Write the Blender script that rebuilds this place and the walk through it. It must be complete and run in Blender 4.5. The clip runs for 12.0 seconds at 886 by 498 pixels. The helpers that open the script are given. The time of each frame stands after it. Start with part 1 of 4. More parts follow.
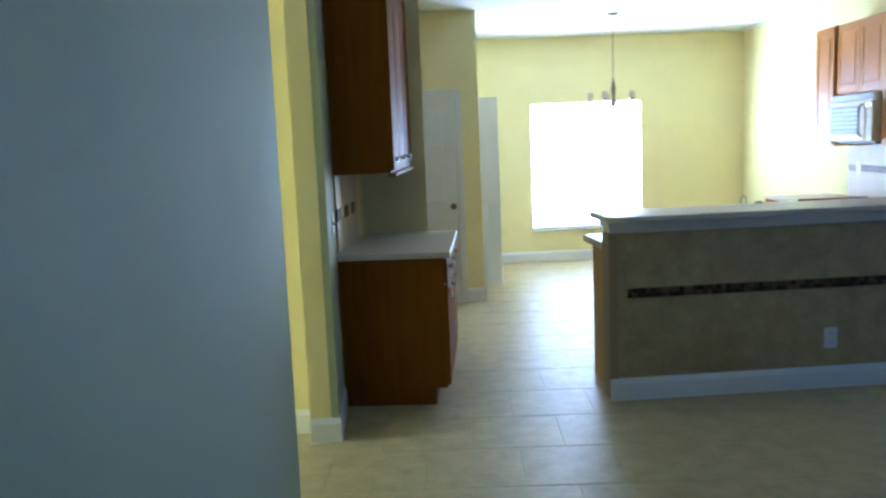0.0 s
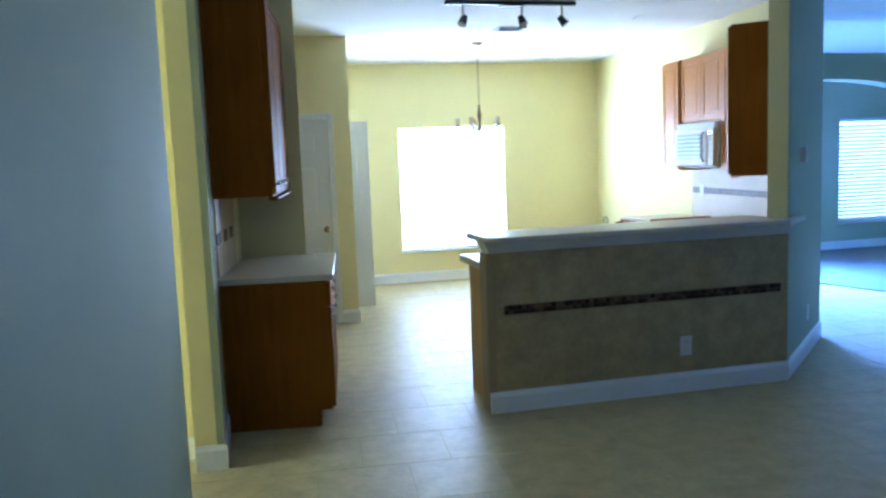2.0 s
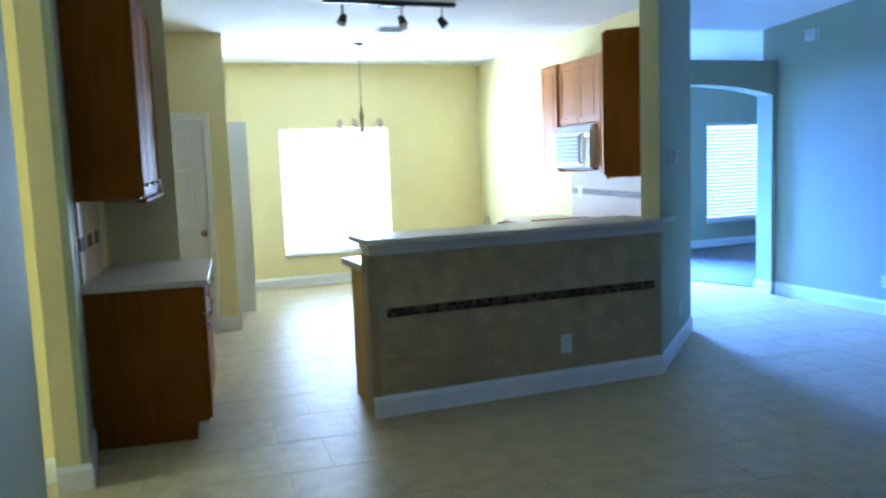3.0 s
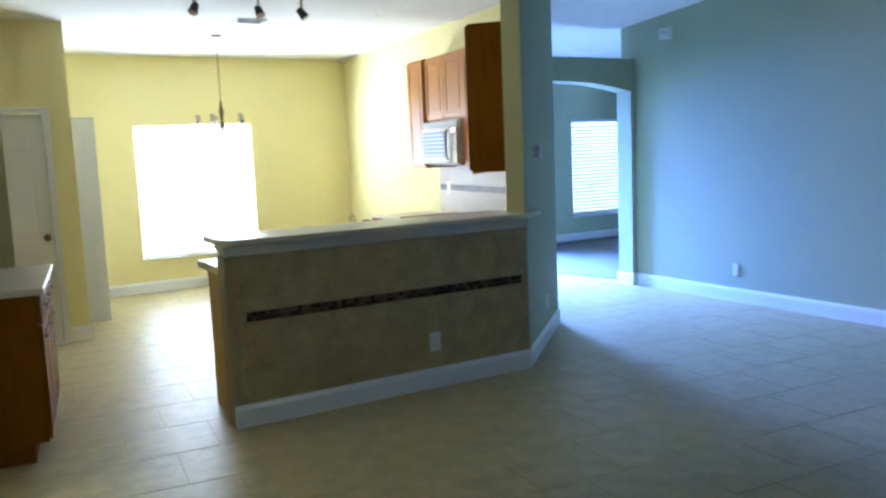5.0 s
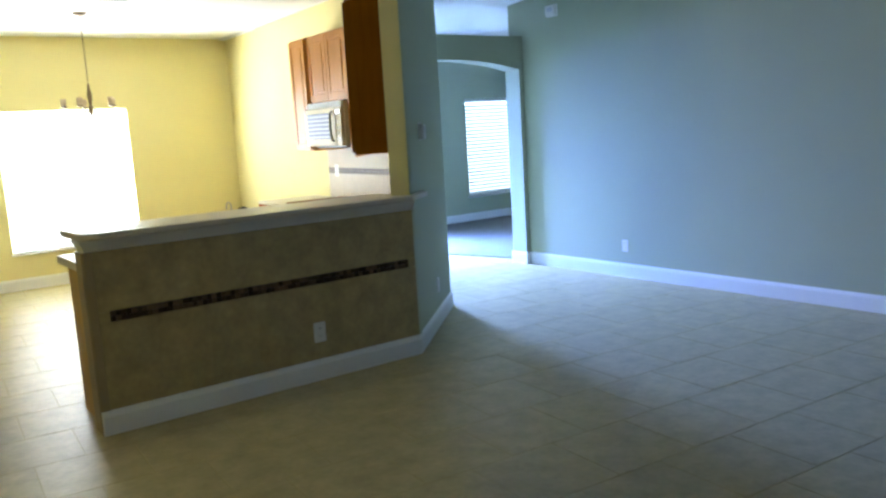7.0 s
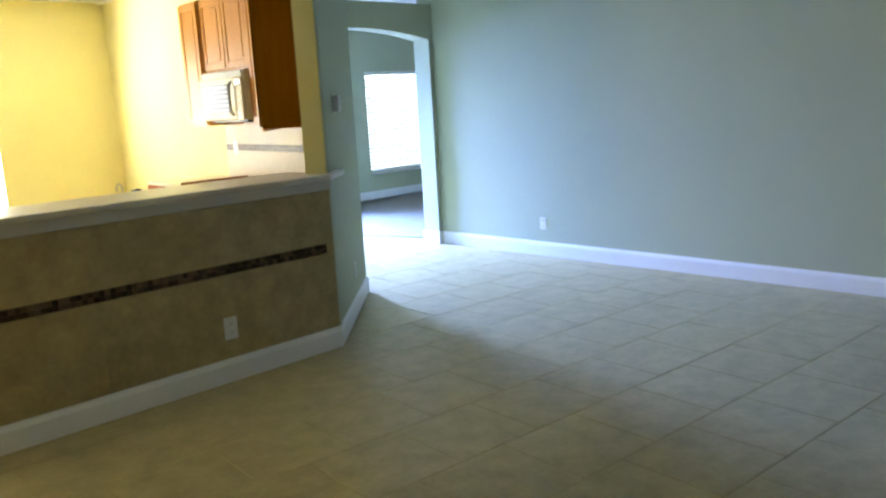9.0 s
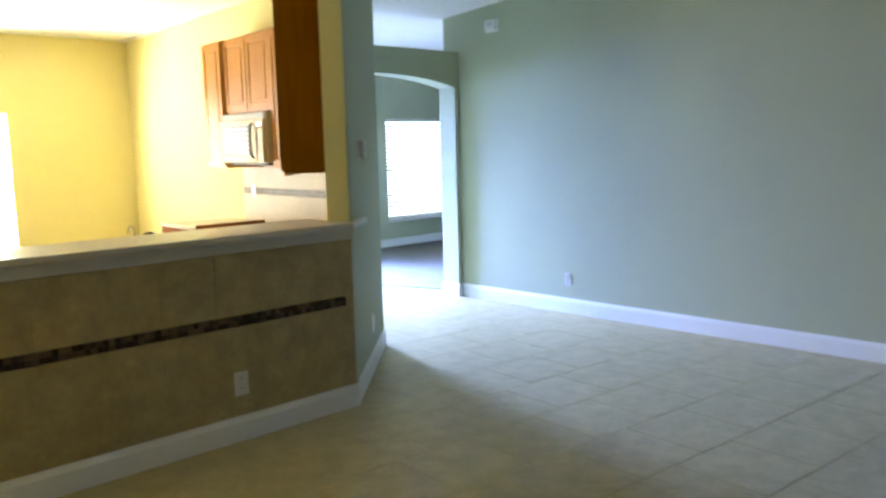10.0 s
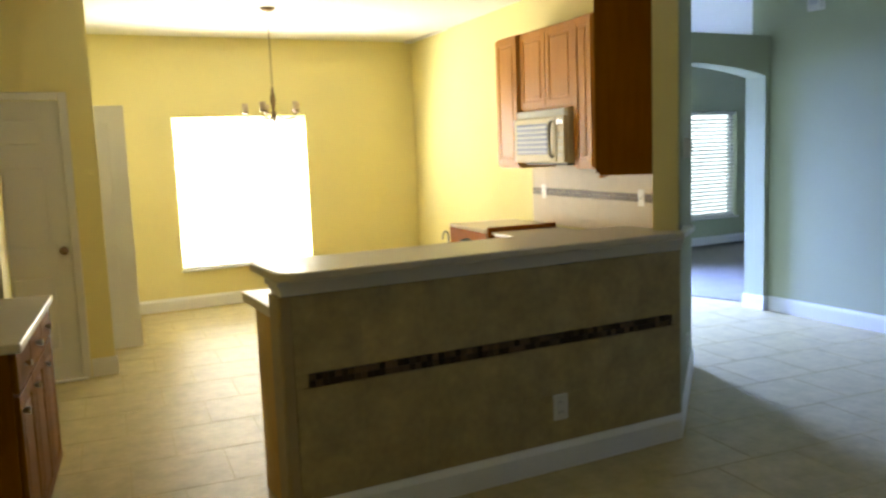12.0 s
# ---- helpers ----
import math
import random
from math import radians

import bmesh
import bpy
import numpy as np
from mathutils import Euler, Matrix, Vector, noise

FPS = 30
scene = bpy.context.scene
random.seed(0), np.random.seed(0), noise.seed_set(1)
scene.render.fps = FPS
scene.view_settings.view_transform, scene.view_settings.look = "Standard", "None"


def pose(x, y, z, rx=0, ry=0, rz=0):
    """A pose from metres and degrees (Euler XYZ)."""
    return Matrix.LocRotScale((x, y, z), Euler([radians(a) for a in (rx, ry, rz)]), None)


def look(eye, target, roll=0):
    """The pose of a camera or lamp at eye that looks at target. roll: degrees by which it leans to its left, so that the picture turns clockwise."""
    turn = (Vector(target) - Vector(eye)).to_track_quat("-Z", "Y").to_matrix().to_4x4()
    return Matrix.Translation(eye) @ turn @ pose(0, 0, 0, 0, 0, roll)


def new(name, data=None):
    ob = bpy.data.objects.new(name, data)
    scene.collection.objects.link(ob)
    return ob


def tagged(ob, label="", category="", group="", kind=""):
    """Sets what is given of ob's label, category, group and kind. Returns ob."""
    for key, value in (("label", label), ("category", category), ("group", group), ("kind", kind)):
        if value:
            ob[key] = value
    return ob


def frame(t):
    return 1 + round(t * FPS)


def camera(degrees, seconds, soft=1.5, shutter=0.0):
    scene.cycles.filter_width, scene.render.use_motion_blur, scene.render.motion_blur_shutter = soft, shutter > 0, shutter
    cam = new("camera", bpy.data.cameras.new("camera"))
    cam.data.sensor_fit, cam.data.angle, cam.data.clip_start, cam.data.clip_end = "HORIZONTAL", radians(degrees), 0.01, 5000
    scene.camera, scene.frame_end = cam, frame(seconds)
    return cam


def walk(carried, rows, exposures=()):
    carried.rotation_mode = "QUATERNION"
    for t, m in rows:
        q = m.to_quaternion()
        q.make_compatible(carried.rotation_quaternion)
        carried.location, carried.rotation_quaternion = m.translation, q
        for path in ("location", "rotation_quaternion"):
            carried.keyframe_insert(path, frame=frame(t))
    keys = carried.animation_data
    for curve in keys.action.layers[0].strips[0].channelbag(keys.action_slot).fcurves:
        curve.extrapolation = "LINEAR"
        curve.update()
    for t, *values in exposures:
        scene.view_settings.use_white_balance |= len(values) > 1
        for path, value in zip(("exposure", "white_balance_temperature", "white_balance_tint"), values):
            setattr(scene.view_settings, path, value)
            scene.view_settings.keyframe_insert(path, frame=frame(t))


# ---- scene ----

# ---------------------------------------------------------------- camera and walk
cam = camera(57.0, 12.0, soft=2.5, shutter=0.4)
PATH = [
    (0, (-0.363, -0.115, 1.624), (-0.235, 1.864, 1.359), -2.4),
    (0.5, (-0.46, -0.196, 1.641), (-0.175, 1.764, 1.37), -2.7),
    (1, (-0.505, -0.219, 1.64), (-0.094, 1.713, 1.329), -3.2),
    (1.5, (-0.515, -0.224, 1.641), (-0.087, 1.712, 1.382), -1.9),
    (2, (-0.513, -0.217, 1.639), (-0.045, 1.715, 1.415), -2.2),
    (2.5, (-0.49, -0.189, 1.635), (0.119, 1.703, 1.414), -1.6),
    (3, (-0.456, -0.164, 1.624), (0.273, 1.685, 1.397), -2.1),
    (3.5, (-0.409, -0.128, 1.618), (0.43, 1.674, 1.398), -2.4),
    (5.5, (-0.287, -0.058, 1.601), (0.771, 1.62, 1.343), -2.6),
    (6, (-0.222, -0.048, 1.601), (0.911, 1.578, 1.33), -3.1),
    (6.5, (-0.151, -0.018, 1.586), (1.017, 1.58, 1.302), -3.7),
    (7, (-0.108, 0.002, 1.594), (1.076, 1.586, 1.294), -3.4),
    (9, (-0.001, 0.488, 1.573), (1.378, 1.889, 1.202), -3.3),
    (9.5, (0.067, 0.635, 1.558), (1.463, 2.027, 1.221), -3.1),
    (10, (0.131, 0.762, 1.575), (1.508, 2.19, 1.32), -1.5),
    (10.5, (0.113, 0.921, 1.592), (1.316, 2.498, 1.34), -1.7),
    (11, (0.106, 1.037, 1.594), (1.161, 2.707, 1.286), -2.0),
    (11.5, (0.068, 1.258, 1.592), (1.075, 2.97, 1.364), -1.7),
    (12, (0.047, 1.404, 1.611), (0.951, 3.171, 1.364), -2.2),
]
EXPOSURES = [
    (0.0, 0.58, 4150, 12), (2.5, 0.56, 4060, 12), (3.5, 0.58, 4250, 11), (5.5, 0.52, 4900, 9),
    (7.0, 0.52, 5480, 8), (9.0, 0.9, 6450, 6), (10.5, 0.82, 6900, 9), (12.0, 0.26, 6950, 9),
]
walk(cam, [(t, look(eye, target, roll)) for t, eye, target, roll in PATH], EXPOSURES)

# ---------------------------------------------------------------- plan, in metres
BAR_Y = 4.635           # face of the bar's half wall
DIN_Y = 10.32           # dining room's window wall
RIGHT_X = 6.10          # long plain wall of the living room
ARCH_Y = 6.665          # face of the wall with the arch
FAR_Y = 10.40           # window wall of the room behind the arch
CEIL = 2.855
LEFT_X = -0.693         # wall behind the short counter
COUNTER_END = 6.0       # where the short counter meets the pantry block
SOUTH_Y = -3.0


def kit_x(y):
    """The kitchen's range wall, which runs a little askew."""
    return 4.05 + 0.082 * (y - 7.4)


# ---------------------------------------------------------------- world and large lights
world = bpy.data.worlds.new("sky")
scene.world = world
world.use_nodes = True
wn = world.node_tree
sky = wn.nodes.new("ShaderNodeTexSky")
sky.sky_type = "NISHITA"
sky.sun_disc = False
sky.sun_elevation, sky.sun_rotation = radians(50), radians(200)
wn.links.new(sky.outputs[0], wn.nodes["Background"].inputs[0])
wn.nodes["Background"].inputs[1].default_value = 0.12


def window_light(name, x, y, z, w, h, watts, aim, colour, spread=180):
    lamp = bpy.data.lights.new(name, "AREA")
    lamp.shape, lamp.size, lamp.size_y = "RECTANGLE", w, h
    lamp.energy, lamp.color, lamp.spread = watts, colour, radians(spread)
    ob = new(name, lamp)
    ob.matrix_world = look((x, y, z), (x + aim[0], y + aim[1], z + aim[2]))
    return ob


window_light("dining_window_light", 2.217, DIN_Y + 0.088, 1.222, 1.40, 1.57, 290, (0, -1, 0), (1.0, 0.96, 0.88))
window_light("far_window_light", 9.25, FAR_Y + 0.24, 1.20, 2.5, 1.75, 12, (0, -1, -0.1), (0.55, 0.80, 1.0))
window_light("patio_door_light", 5.50, FAR_Y + 0.20, 1.15, 1.0, 1.8, 820, (0, -1, -0.60), (0.24, 0.365, 1.0), 95)
# unseen fill lamp, added to warm the hall and the floor by the bar
window_light("hall_fill_light", -5.06, 4.09, 1.4, 0.52, 1.3, 70, (1, 0, -0.05), (1.0, 0.93, 0.68))

# ---------------------------------------------------------------- materials
def material(name, colour, rough=0.6, vary=0.12, scale=3.0, grain=60.0, bump=0.05, metal=0.0, coat=0.0):
    """A surface with broad and fine variation of tone, roughness and relief."""
    m = bpy.data.materials.new(name)
    m.use_nodes = True
    nt = m.node_tree
    b = nt.nodes["Principled BSDF"]
    tc = nt.nodes.new("ShaderNodeTexCoord")
    n1 = nt.nodes.new("ShaderNodeTexNoise")
    n2 = nt.nodes.new("ShaderNodeTexNoise")
    n1.inputs["Scale"].default_value, n1.inputs["Detail"].default_value = scale, 4
    n2.inputs["Scale"].default_value, n2.inputs["Detail"].default_value = grain, 3
    nt.links.new(tc.outputs["Object"], n1.inputs["Vector"])
    nt.links.new(tc.outputs["Object"], n2.inputs["Vector"])
    add = nt.nodes.new("ShaderNodeMath")
    add.operation = "ADD"
    nt.links.new(n1.outputs["Fac"], add.inputs[0])
    nt.links.new(n2.outputs["Fac"], add.inputs[1])
    rng = nt.nodes.new("ShaderNodeMapRange")
    rng.inputs[1].default_value, rng.inputs[2].default_value = 0.6, 1.4
    rng.inputs[3].default_value, rng.inputs[4].default_value = 1 - vary, 1 + vary
    rng.clamp = False
    nt.links.new(add.outputs[0], rng.inputs[0])
    mul = nt.nodes.new("ShaderNodeVectorMath")
    mul.operation = "SCALE"
    mul.inputs[0].default_value = colour
    nt.links.new(rng.outputs[0], mul.inputs["Scale"])
    nt.links.new(mul.outputs[0], b.inputs["Base Color"])
    rr = nt.nodes.new("ShaderNodeMapRange")
    rr.inputs[1].default_value, rr.inputs[2].default_value = 0.3, 0.7
    rr.inputs[3].default_value, rr.inputs[4].default_value = max(rough - 0.06, 0.02), min(rough + 0.06, 1)
    nt.links.new(n1.outputs["Fac"], rr.inputs[0])
    nt.links.new(rr.outputs[0], b.inputs["Roughness"])
    b.inputs["Metallic"].default_value = metal
    b.inputs["Coat Weight"].default_value = coat
    if bump:
        bp = nt.nodes.new("ShaderNodeBump")
        bp.inputs["Strength"].default_value, bp.inputs["Distance"].default_value = bump, 0.01
        nt.links.new(n2.outputs["Fac"], bp.inputs["Height"])
        nt.links.new(bp.outputs[0], b.inputs["Normal"])
    return m


def wood(name, dark, light, rough=0.38):
    """Stained wood with upright grain."""
    m = bpy.data.materials.new(name)
    m.use_nodes = True
    nt = m.node_tree
    b = nt.nodes["Principled BSDF"]
    tc = nt.nodes.new("ShaderNodeTexCoord")
    mp = nt.nodes.new("ShaderNodeMapping")
    mp.inputs["Scale"].default_value = (14, 14, 0.9)
    nt.links.new(tc.outputs["Object"], mp.inputs["Vector"])
    n = nt.nodes.new("ShaderNodeTexNoise")
    n.inputs["Scale"].default_value, n.inputs["Detail"].default_value, n.inputs["Distortion"].default_value = 2.2, 6, 0.6
    nt.links.new(mp.outputs[0], n.inputs["Vector"])
    n2 = nt.nodes.new("ShaderNodeTexNoise")
    n2.inputs["Scale"].default_value, n2.inputs["Detail"].default_value = 1.6, 2
    nt.links.new(tc.outputs["Object"], n2.inputs["Vector"])
    add = nt.nodes.new("ShaderNodeMath")
    add.operation = "MULTIPLY_ADD"
    add.inputs[1].default_value, add.inputs[2].default_value = 0.75, 0.0
    nt.links.new(n.outputs["Fac"], add.inputs[0])
    nt.links.new(n2.outputs["Fac"], add.inputs[2])
    ramp = nt.nodes.new("ShaderNodeValToRGB")
    ramp.color_ramp.elements[0].position, ramp.color_ramp.elements[0].color = 0.62, (*dark, 1)
    ramp.color_ramp.elements[1].position, ramp.color_ramp.elements[1].color = 1.1, (*light, 1)
    nt.links.new(add.outputs[0], ramp.inputs[0])
    nt.links.new(ramp.outputs[0], b.inputs["Base Color"])
    b.inputs["Roughness"].default_value = rough
    b.inputs["Specular IOR Level"].default_value = 0.22
    bp = nt.nodes.new("ShaderNodeBump")
    bp.inputs["Strength"].default_value, bp.inputs["Distance"].default_value = 0.08, 0.004
    nt.links.new(n.outputs["Fac"], bp.inputs["Height"])
    nt.links.new(bp.outputs[0], b.inputs["Normal"])
    return m


def tile_material(name, colour, rough, spread, cloud=0.10):
    """Glazed stone-look tile: cloudy, and each piece a little different."""
    m = bpy.data.materials.new(name)
    m.use_nodes = True
    nt = m.node_tree
    b = nt.nodes["Principled BSDF"]
    geo = nt.nodes.new("ShaderNodeNewGeometry")
    info = nt.nodes.new("ShaderNodeObjectInfo")
    n1 = nt.nodes.new("ShaderNodeTexNoise")
    n1.inputs["Scale"].default_value, n1.inputs["Detail"].default_value = 7.5, 5
    n2 = nt.nodes.new("ShaderNodeTexNoise")
    n2.inputs["Scale"].default_value, n2.inputs["Detail"].default_value = 28, 2
    for n in (n1, n2):
        nt.links.new(geo.outputs["Position"], n.inputs["Vector"])
    add = nt.nodes.new("ShaderNodeMath")
    add.operation = "MULTIPLY_ADD"
    add.inputs[1].default_value = 0.45
    nt.links.new(n2.outputs["Fac"], add.inputs[0])
    nt.links.new(n1.outputs["Fac"], add.inputs[2])
    rng = nt.nodes.new("ShaderNodeMapRange")
    rng.inputs[1].default_value, rng.inputs[2].default_value = 0.35, 1.1
    rng.inputs[3].default_value, rng.inputs[4].default_value = 1 - cloud, 1 + cloud
    rng.clamp = False
    nt.links.new(add.outputs[0], rng.inputs[0])
    rnd = nt.nodes.new("ShaderNodeMath")
    rnd.operation = "ADD"
    nt.links.new(info.outputs["Random"], rnd.inputs[0])
    nt.links.new(geo.outputs["Random Per Island"], rnd.inputs[1])
    frac = nt.nodes.new("ShaderNodeMath")
    frac.operation = "FRACT"
    nt.links.new(rnd.outputs[0], frac.inputs[0])
    r2 = nt.nodes.new("ShaderNodeMapRange")
    r2.inputs[3].default_value, r2.inputs[4].default_value = 1 - spread, 1 + spread
    nt.links.new(frac.outputs[0], r2.inputs[0])
    both = nt.nodes.new("ShaderNodeMath")
    both.operation = "MULTIPLY"
    nt.links.new(rng.outputs[0], both.inputs[0])
    nt.links.new(r2.outputs[0], both.inputs[1])
    mul = nt.nodes.new("ShaderNodeVectorMath")
    mul.operation = "SCALE"
    mul.inputs[0].default_value = colour
    nt.links.new(both.outputs[0], mul.inputs["Scale"])
    nt.links.new(mul.outputs[0], b.inputs["Base Color"])
    rr = nt.nodes.new("ShaderNodeMapRange")
    rr.inputs[1].default_value, rr.inputs[2].default_value = 0.2, 0.8
    rr.inputs[3].default_value, rr.inputs[4].default_value = rough - 0.03, rough + 0.03
    rr.clamp = False
    nt.links.new(n1.outputs["Fac"], rr.inputs[0])
    nt.links.new(rr.outputs[0], b.inputs["Roughness"])
    return m


def clear_glass(name):
    m = bpy.data.materials.new(name)
    m.use_nodes = True
    b = m.node_tree.nodes["Principled BSDF"]
    b.inputs["Base Color"].default_value = (0.95, 0.98, 0.97, 1)
    b.inputs["Transmission Weight"].default_value = 1.0
    b.inputs["Roughness"].default_value = 0.02
    b.inputs["IOR"].default_value = 1.05
    return m


YELLOW = material("yellow_wall_paint", (0.79, 0.71, 0.325), 0.75, 0.05, 1.5, 180, 0.10)
TEAL = material("sage_wall_paint", (0.41, 0.437, 0.28), 0.75, 0.05, 1.5, 180, 0.10)
WHITE = material("white_trim_paint", (0.78, 0.78, 0.75), 0.38, 0.05, 2.0, 90, 0.03)
DOORWHITE = material("white_door_paint", (0.74, 0.74, 0.70), 0.42, 0.05, 2.0, 90, 0.03)
CEILING = material("white_ceiling_texture", (0.82, 0.81, 0.77), 0.9, 0.05, 2.0, 70, 0.35)
# cabinet wood: dark brown for short run and corner, orange-brown for the others
DARK_WOOD = wood("dark_brown_wood", (0.16, 0.059, 0.002), (0.215, 0.083, 0.003), 0.52)
DARK_WOOD.node_tree.nodes["Principled BSDF"].inputs["Specular IOR Level"].default_value = 0.02
ORANGE_WOOD = wood("orange_brown_wood", (0.46, 0.19, 0.026), (0.55, 0.24, 0.036))
MAPLE = wood("pale_maple_stain", (0.44, 0.27, 0.07), (0.54, 0.34, 0.10))
TOE = wood("dark_toe_kick", (0.07, 0.022, 0.006), (0.14, 0.05, 0.014), 0.6)
COUNTER = material("speckled_laminate", (0.60, 0.54, 0.42), 0.34, 0.06, 14.0, 260, 0)
FLOOR_TILE = tile_material("beige_floor_tile", (0.435, 0.368, 0.185), 0.42, 0.008, 0.24)
FLOOR_TILE.node_tree.nodes["Principled BSDF"].inputs["Specular IOR Level"].default_value = 0.2
GROUT = material("floor_grout", (0.42, 0.352, 0.162), 0.8, 0.15, 4, 120, 0.2)
BAR_TILE = tile_material("taupe_wall_tile", (0.38, 0.295, 0.125), 0.55, 0.02, 0.32)
BAR_GROUT = material("bar_grout", (0.35, 0.27, 0.14), 0.9, 0.1, 4, 120, 0.1)
SPLASH = tile_material("cream_wall_tile", (0.48, 0.385, 0.24), 0.5, 0.04)
SPLASH_GROUT = material("splash_grout", (0.46, 0.37, 0.23), 0.7, 0.1, 4, 120, 0.1)
MOSAIC = [tile_material("dark_glass_mosaic", (0.045, 0.027, 0.013), 0.5, 0.4),
          tile_material("brown_stone_mosaic", (0.10, 0.065, 0.035), 0.4, 0.4),
          tile_material("tan_stone_mosaic", (0.13, 0.085, 0.04), 0.4, 0.3),
          tile_material("rust_stone_mosaic", (0.14, 0.085, 0.045), 0.4, 0.3)]
PLATE = material("ivory_plastic", (0.72, 0.70, 0.62), 0.35, 0.04, 4, 60, 0)
BISQUE = material("bisque_enamel", (0.72, 0.65, 0.49), 0.4, 0.04, 4, 60, 0)
BLACK = material("black_painted_metal", (0.02, 0.02, 0.022), 0.45, 0.1, 8, 90, 0.02)
DARKGLASS = material("smoked_glass", (0.03, 0.03, 0.035), 0.08, 0.1, 3, 40, 0)
NICKEL = material("brushed_nickel", (0.55, 0.52, 0.47), 0.3, 0.06, 9, 200, 0.03, metal=1.0)
BRONZE = material("bronze_metal", (0.22, 0.155, 0.09), 0.38, 0.1, 9, 120, 0.03, metal=0.9)
CARPET = material("grey_carpet", (0.20, 0.19, 0.165), 0.95, 0.2, 6, 420, 0.6)
SLAT = material("white_blind_slat", (0.80, 0.80, 0.78), 0.45, 0.03, 3, 60, 0)
nt = SLAT.node_tree
thin = nt.nodes.new("ShaderNodeBsdfTranslucent")
thin.inputs["Color"].default_value = (0.80, 0.82, 0.80, 1)
mixed = nt.nodes.new("ShaderNodeMixShader")
mixed.inputs[0].default_value = 0.3
nt.links.new(nt.nodes["Principled BSDF"].outputs[0], mixed.inputs[1])
nt.links.new(thin.outputs[0], mixed.inputs[2])
nt.links.new(mixed.outputs[0], nt.nodes["Material Output"].inputs[0])
VINYL = material("white_vinyl", (0.80, 0.80, 0.78), 0.35, 0.03, 3, 60, 0)
FROST = material("frosted_lamp_glass", (0.62, 0.50, 0.34), 0.4, 0.04, 5, 60, 0)
GLASS = clear_glass("window_glass")
BROWN_PANEL = material("brown_range_panel", (0.30, 0.095, 0.014), 0.55, 0.1, 4, 60, 0)
BLUEGREY = material("blue_grey_glass", (0.24, 0.30, 0.52), 0.4, 0.04, 4, 60, 0)
VENT = material("grey_vent_metal", (0.30, 0.31, 0.30), 0.4, 0.05, 5, 60, 0)
MOULD = material("tan_moulding_paint", (0.68, 0.64, 0.54), 0.45, 0.04, 3, 90, 0.02)
END_PAINT = material("olive_tan_paint", (0.34, 0.285, 0.185), 0.6, 0.05, 3, 120, 0.08)
GREY_PLATE = material("grey_plastic", (0.55, 0.55, 0.52), 0.4, 0.05, 5, 60, 0)

for m in MOSAIC + [BISQUE, BLUEGREY]:
    m.node_tree.nodes["Principled BSDF"].inputs["Specular IOR Level"].default_value = 0.12
BROWN_PANEL.node_tree.nodes["Principled BSDF"].inputs["Specular IOR Level"].default_value = 0.02

# the short counter stands askew, as the range wall does
LEFT_RUN = Matrix.Translation((LEFT_X, 4.84, 0)) @ Matrix.Rotation(-math.atan(0.125), 4, "Z") @ Matrix.Translation((-LEFT_X, -4.84, 0))


def on_left_run(ob):
    ob.matrix_world = LEFT_RUN @ Matrix.Translation(ORIGIN[ob.name])
    return ob


GLARE = bpy.data.materials.new("hazy_daylight")
GLARE.use_nodes = True
gl = GLARE.node_tree.nodes["Principled BSDF"]
gl.inputs["Base Color"].default_value = (0.6, 0.62, 0.6, 1)
gl.inputs["Emission Color"].default_value, gl.inputs["Emission Strength"].default_value = (0.95, 0.99, 1.0, 1), 1.25

# ---------------------------------------------------------------- mesh helpers
ORIGIN = {}


def box(bm, x0, x1, y0, y1, z0, z1, bevel=0.0, segments=1):
    made = bmesh.ops.create_cube(bm, size=1)["verts"]
    for v in made:
        v.co = Vector(((x0 + x1) / 2 + v.co.x * (x1 - x0), (y0 + y1) / 2 + v.co.y * (y1 - y0), (z0 + z1) / 2 + v.co.z * (z1 - z0)))
    if bevel:
        edges = list({e for v in made for e in v.link_edges})
        bmesh.ops.bevel(bm, geom=edges, offset=bevel, segments=segments, affect="EDGES", profile=0.5)
    return bm


def boxed(*args, **kw):
    return box(bmesh.new(), *args, **kw)


def rod(bm, a, b, r0, r1=None, sides=12):
    """A round bar from a to b."""
    a, b = Vector(a), Vector(b)
    turn = (b - a).to_track_quat("Z", "Y").to_matrix().to_4x4()
    m = Matrix.Translation((a + b) / 2) @ turn
    bmesh.ops.create_cone(bm, cap_ends=True, segments=sides, radius1=r0, radius2=r0 if r1 is None else r1, depth=(b - a).length, matrix=m)
    return bm


def lathe(bm, profile, centre, sides=20):
    """A turned body: rows of radius and height, from below to above."""
    rings = []
    for r, z in profile:
        rings.append([bm.verts.new((centre[0] + r * math.cos(a), centre[1] + r * math.sin(a), centre[2] + z))
                      for a in (2 * math.pi * k / sides for k in range(sides))])
    for low, high in zip(rings, rings[1:]):
        for k in range(sides):
            bm.faces.new((low[k], low[(k + 1) % sides], high[(k + 1) % sides], high[k]))
    bm.faces.new(rings[0][::-1])
    bm.faces.new(rings[-1])
    return bm


def prism(bm, outline, z0, z1):
    """An upright body over a plan outline."""
    low = [bm.verts.new((x, y, z0)) for x, y in outline]
    high = [bm.verts.new((x, y, z1)) for x, y in outline]
    n = len(outline)
    for k in range(n):
        bm.faces.new((low[k], low[(k + 1) % n], high[(k + 1) % n], high[k]))
    bm.faces.new(low[::-1])
    bm.faces.new(high)
    bmesh.ops.recalc_face_normals(bm, faces=bm.faces)
    return bm


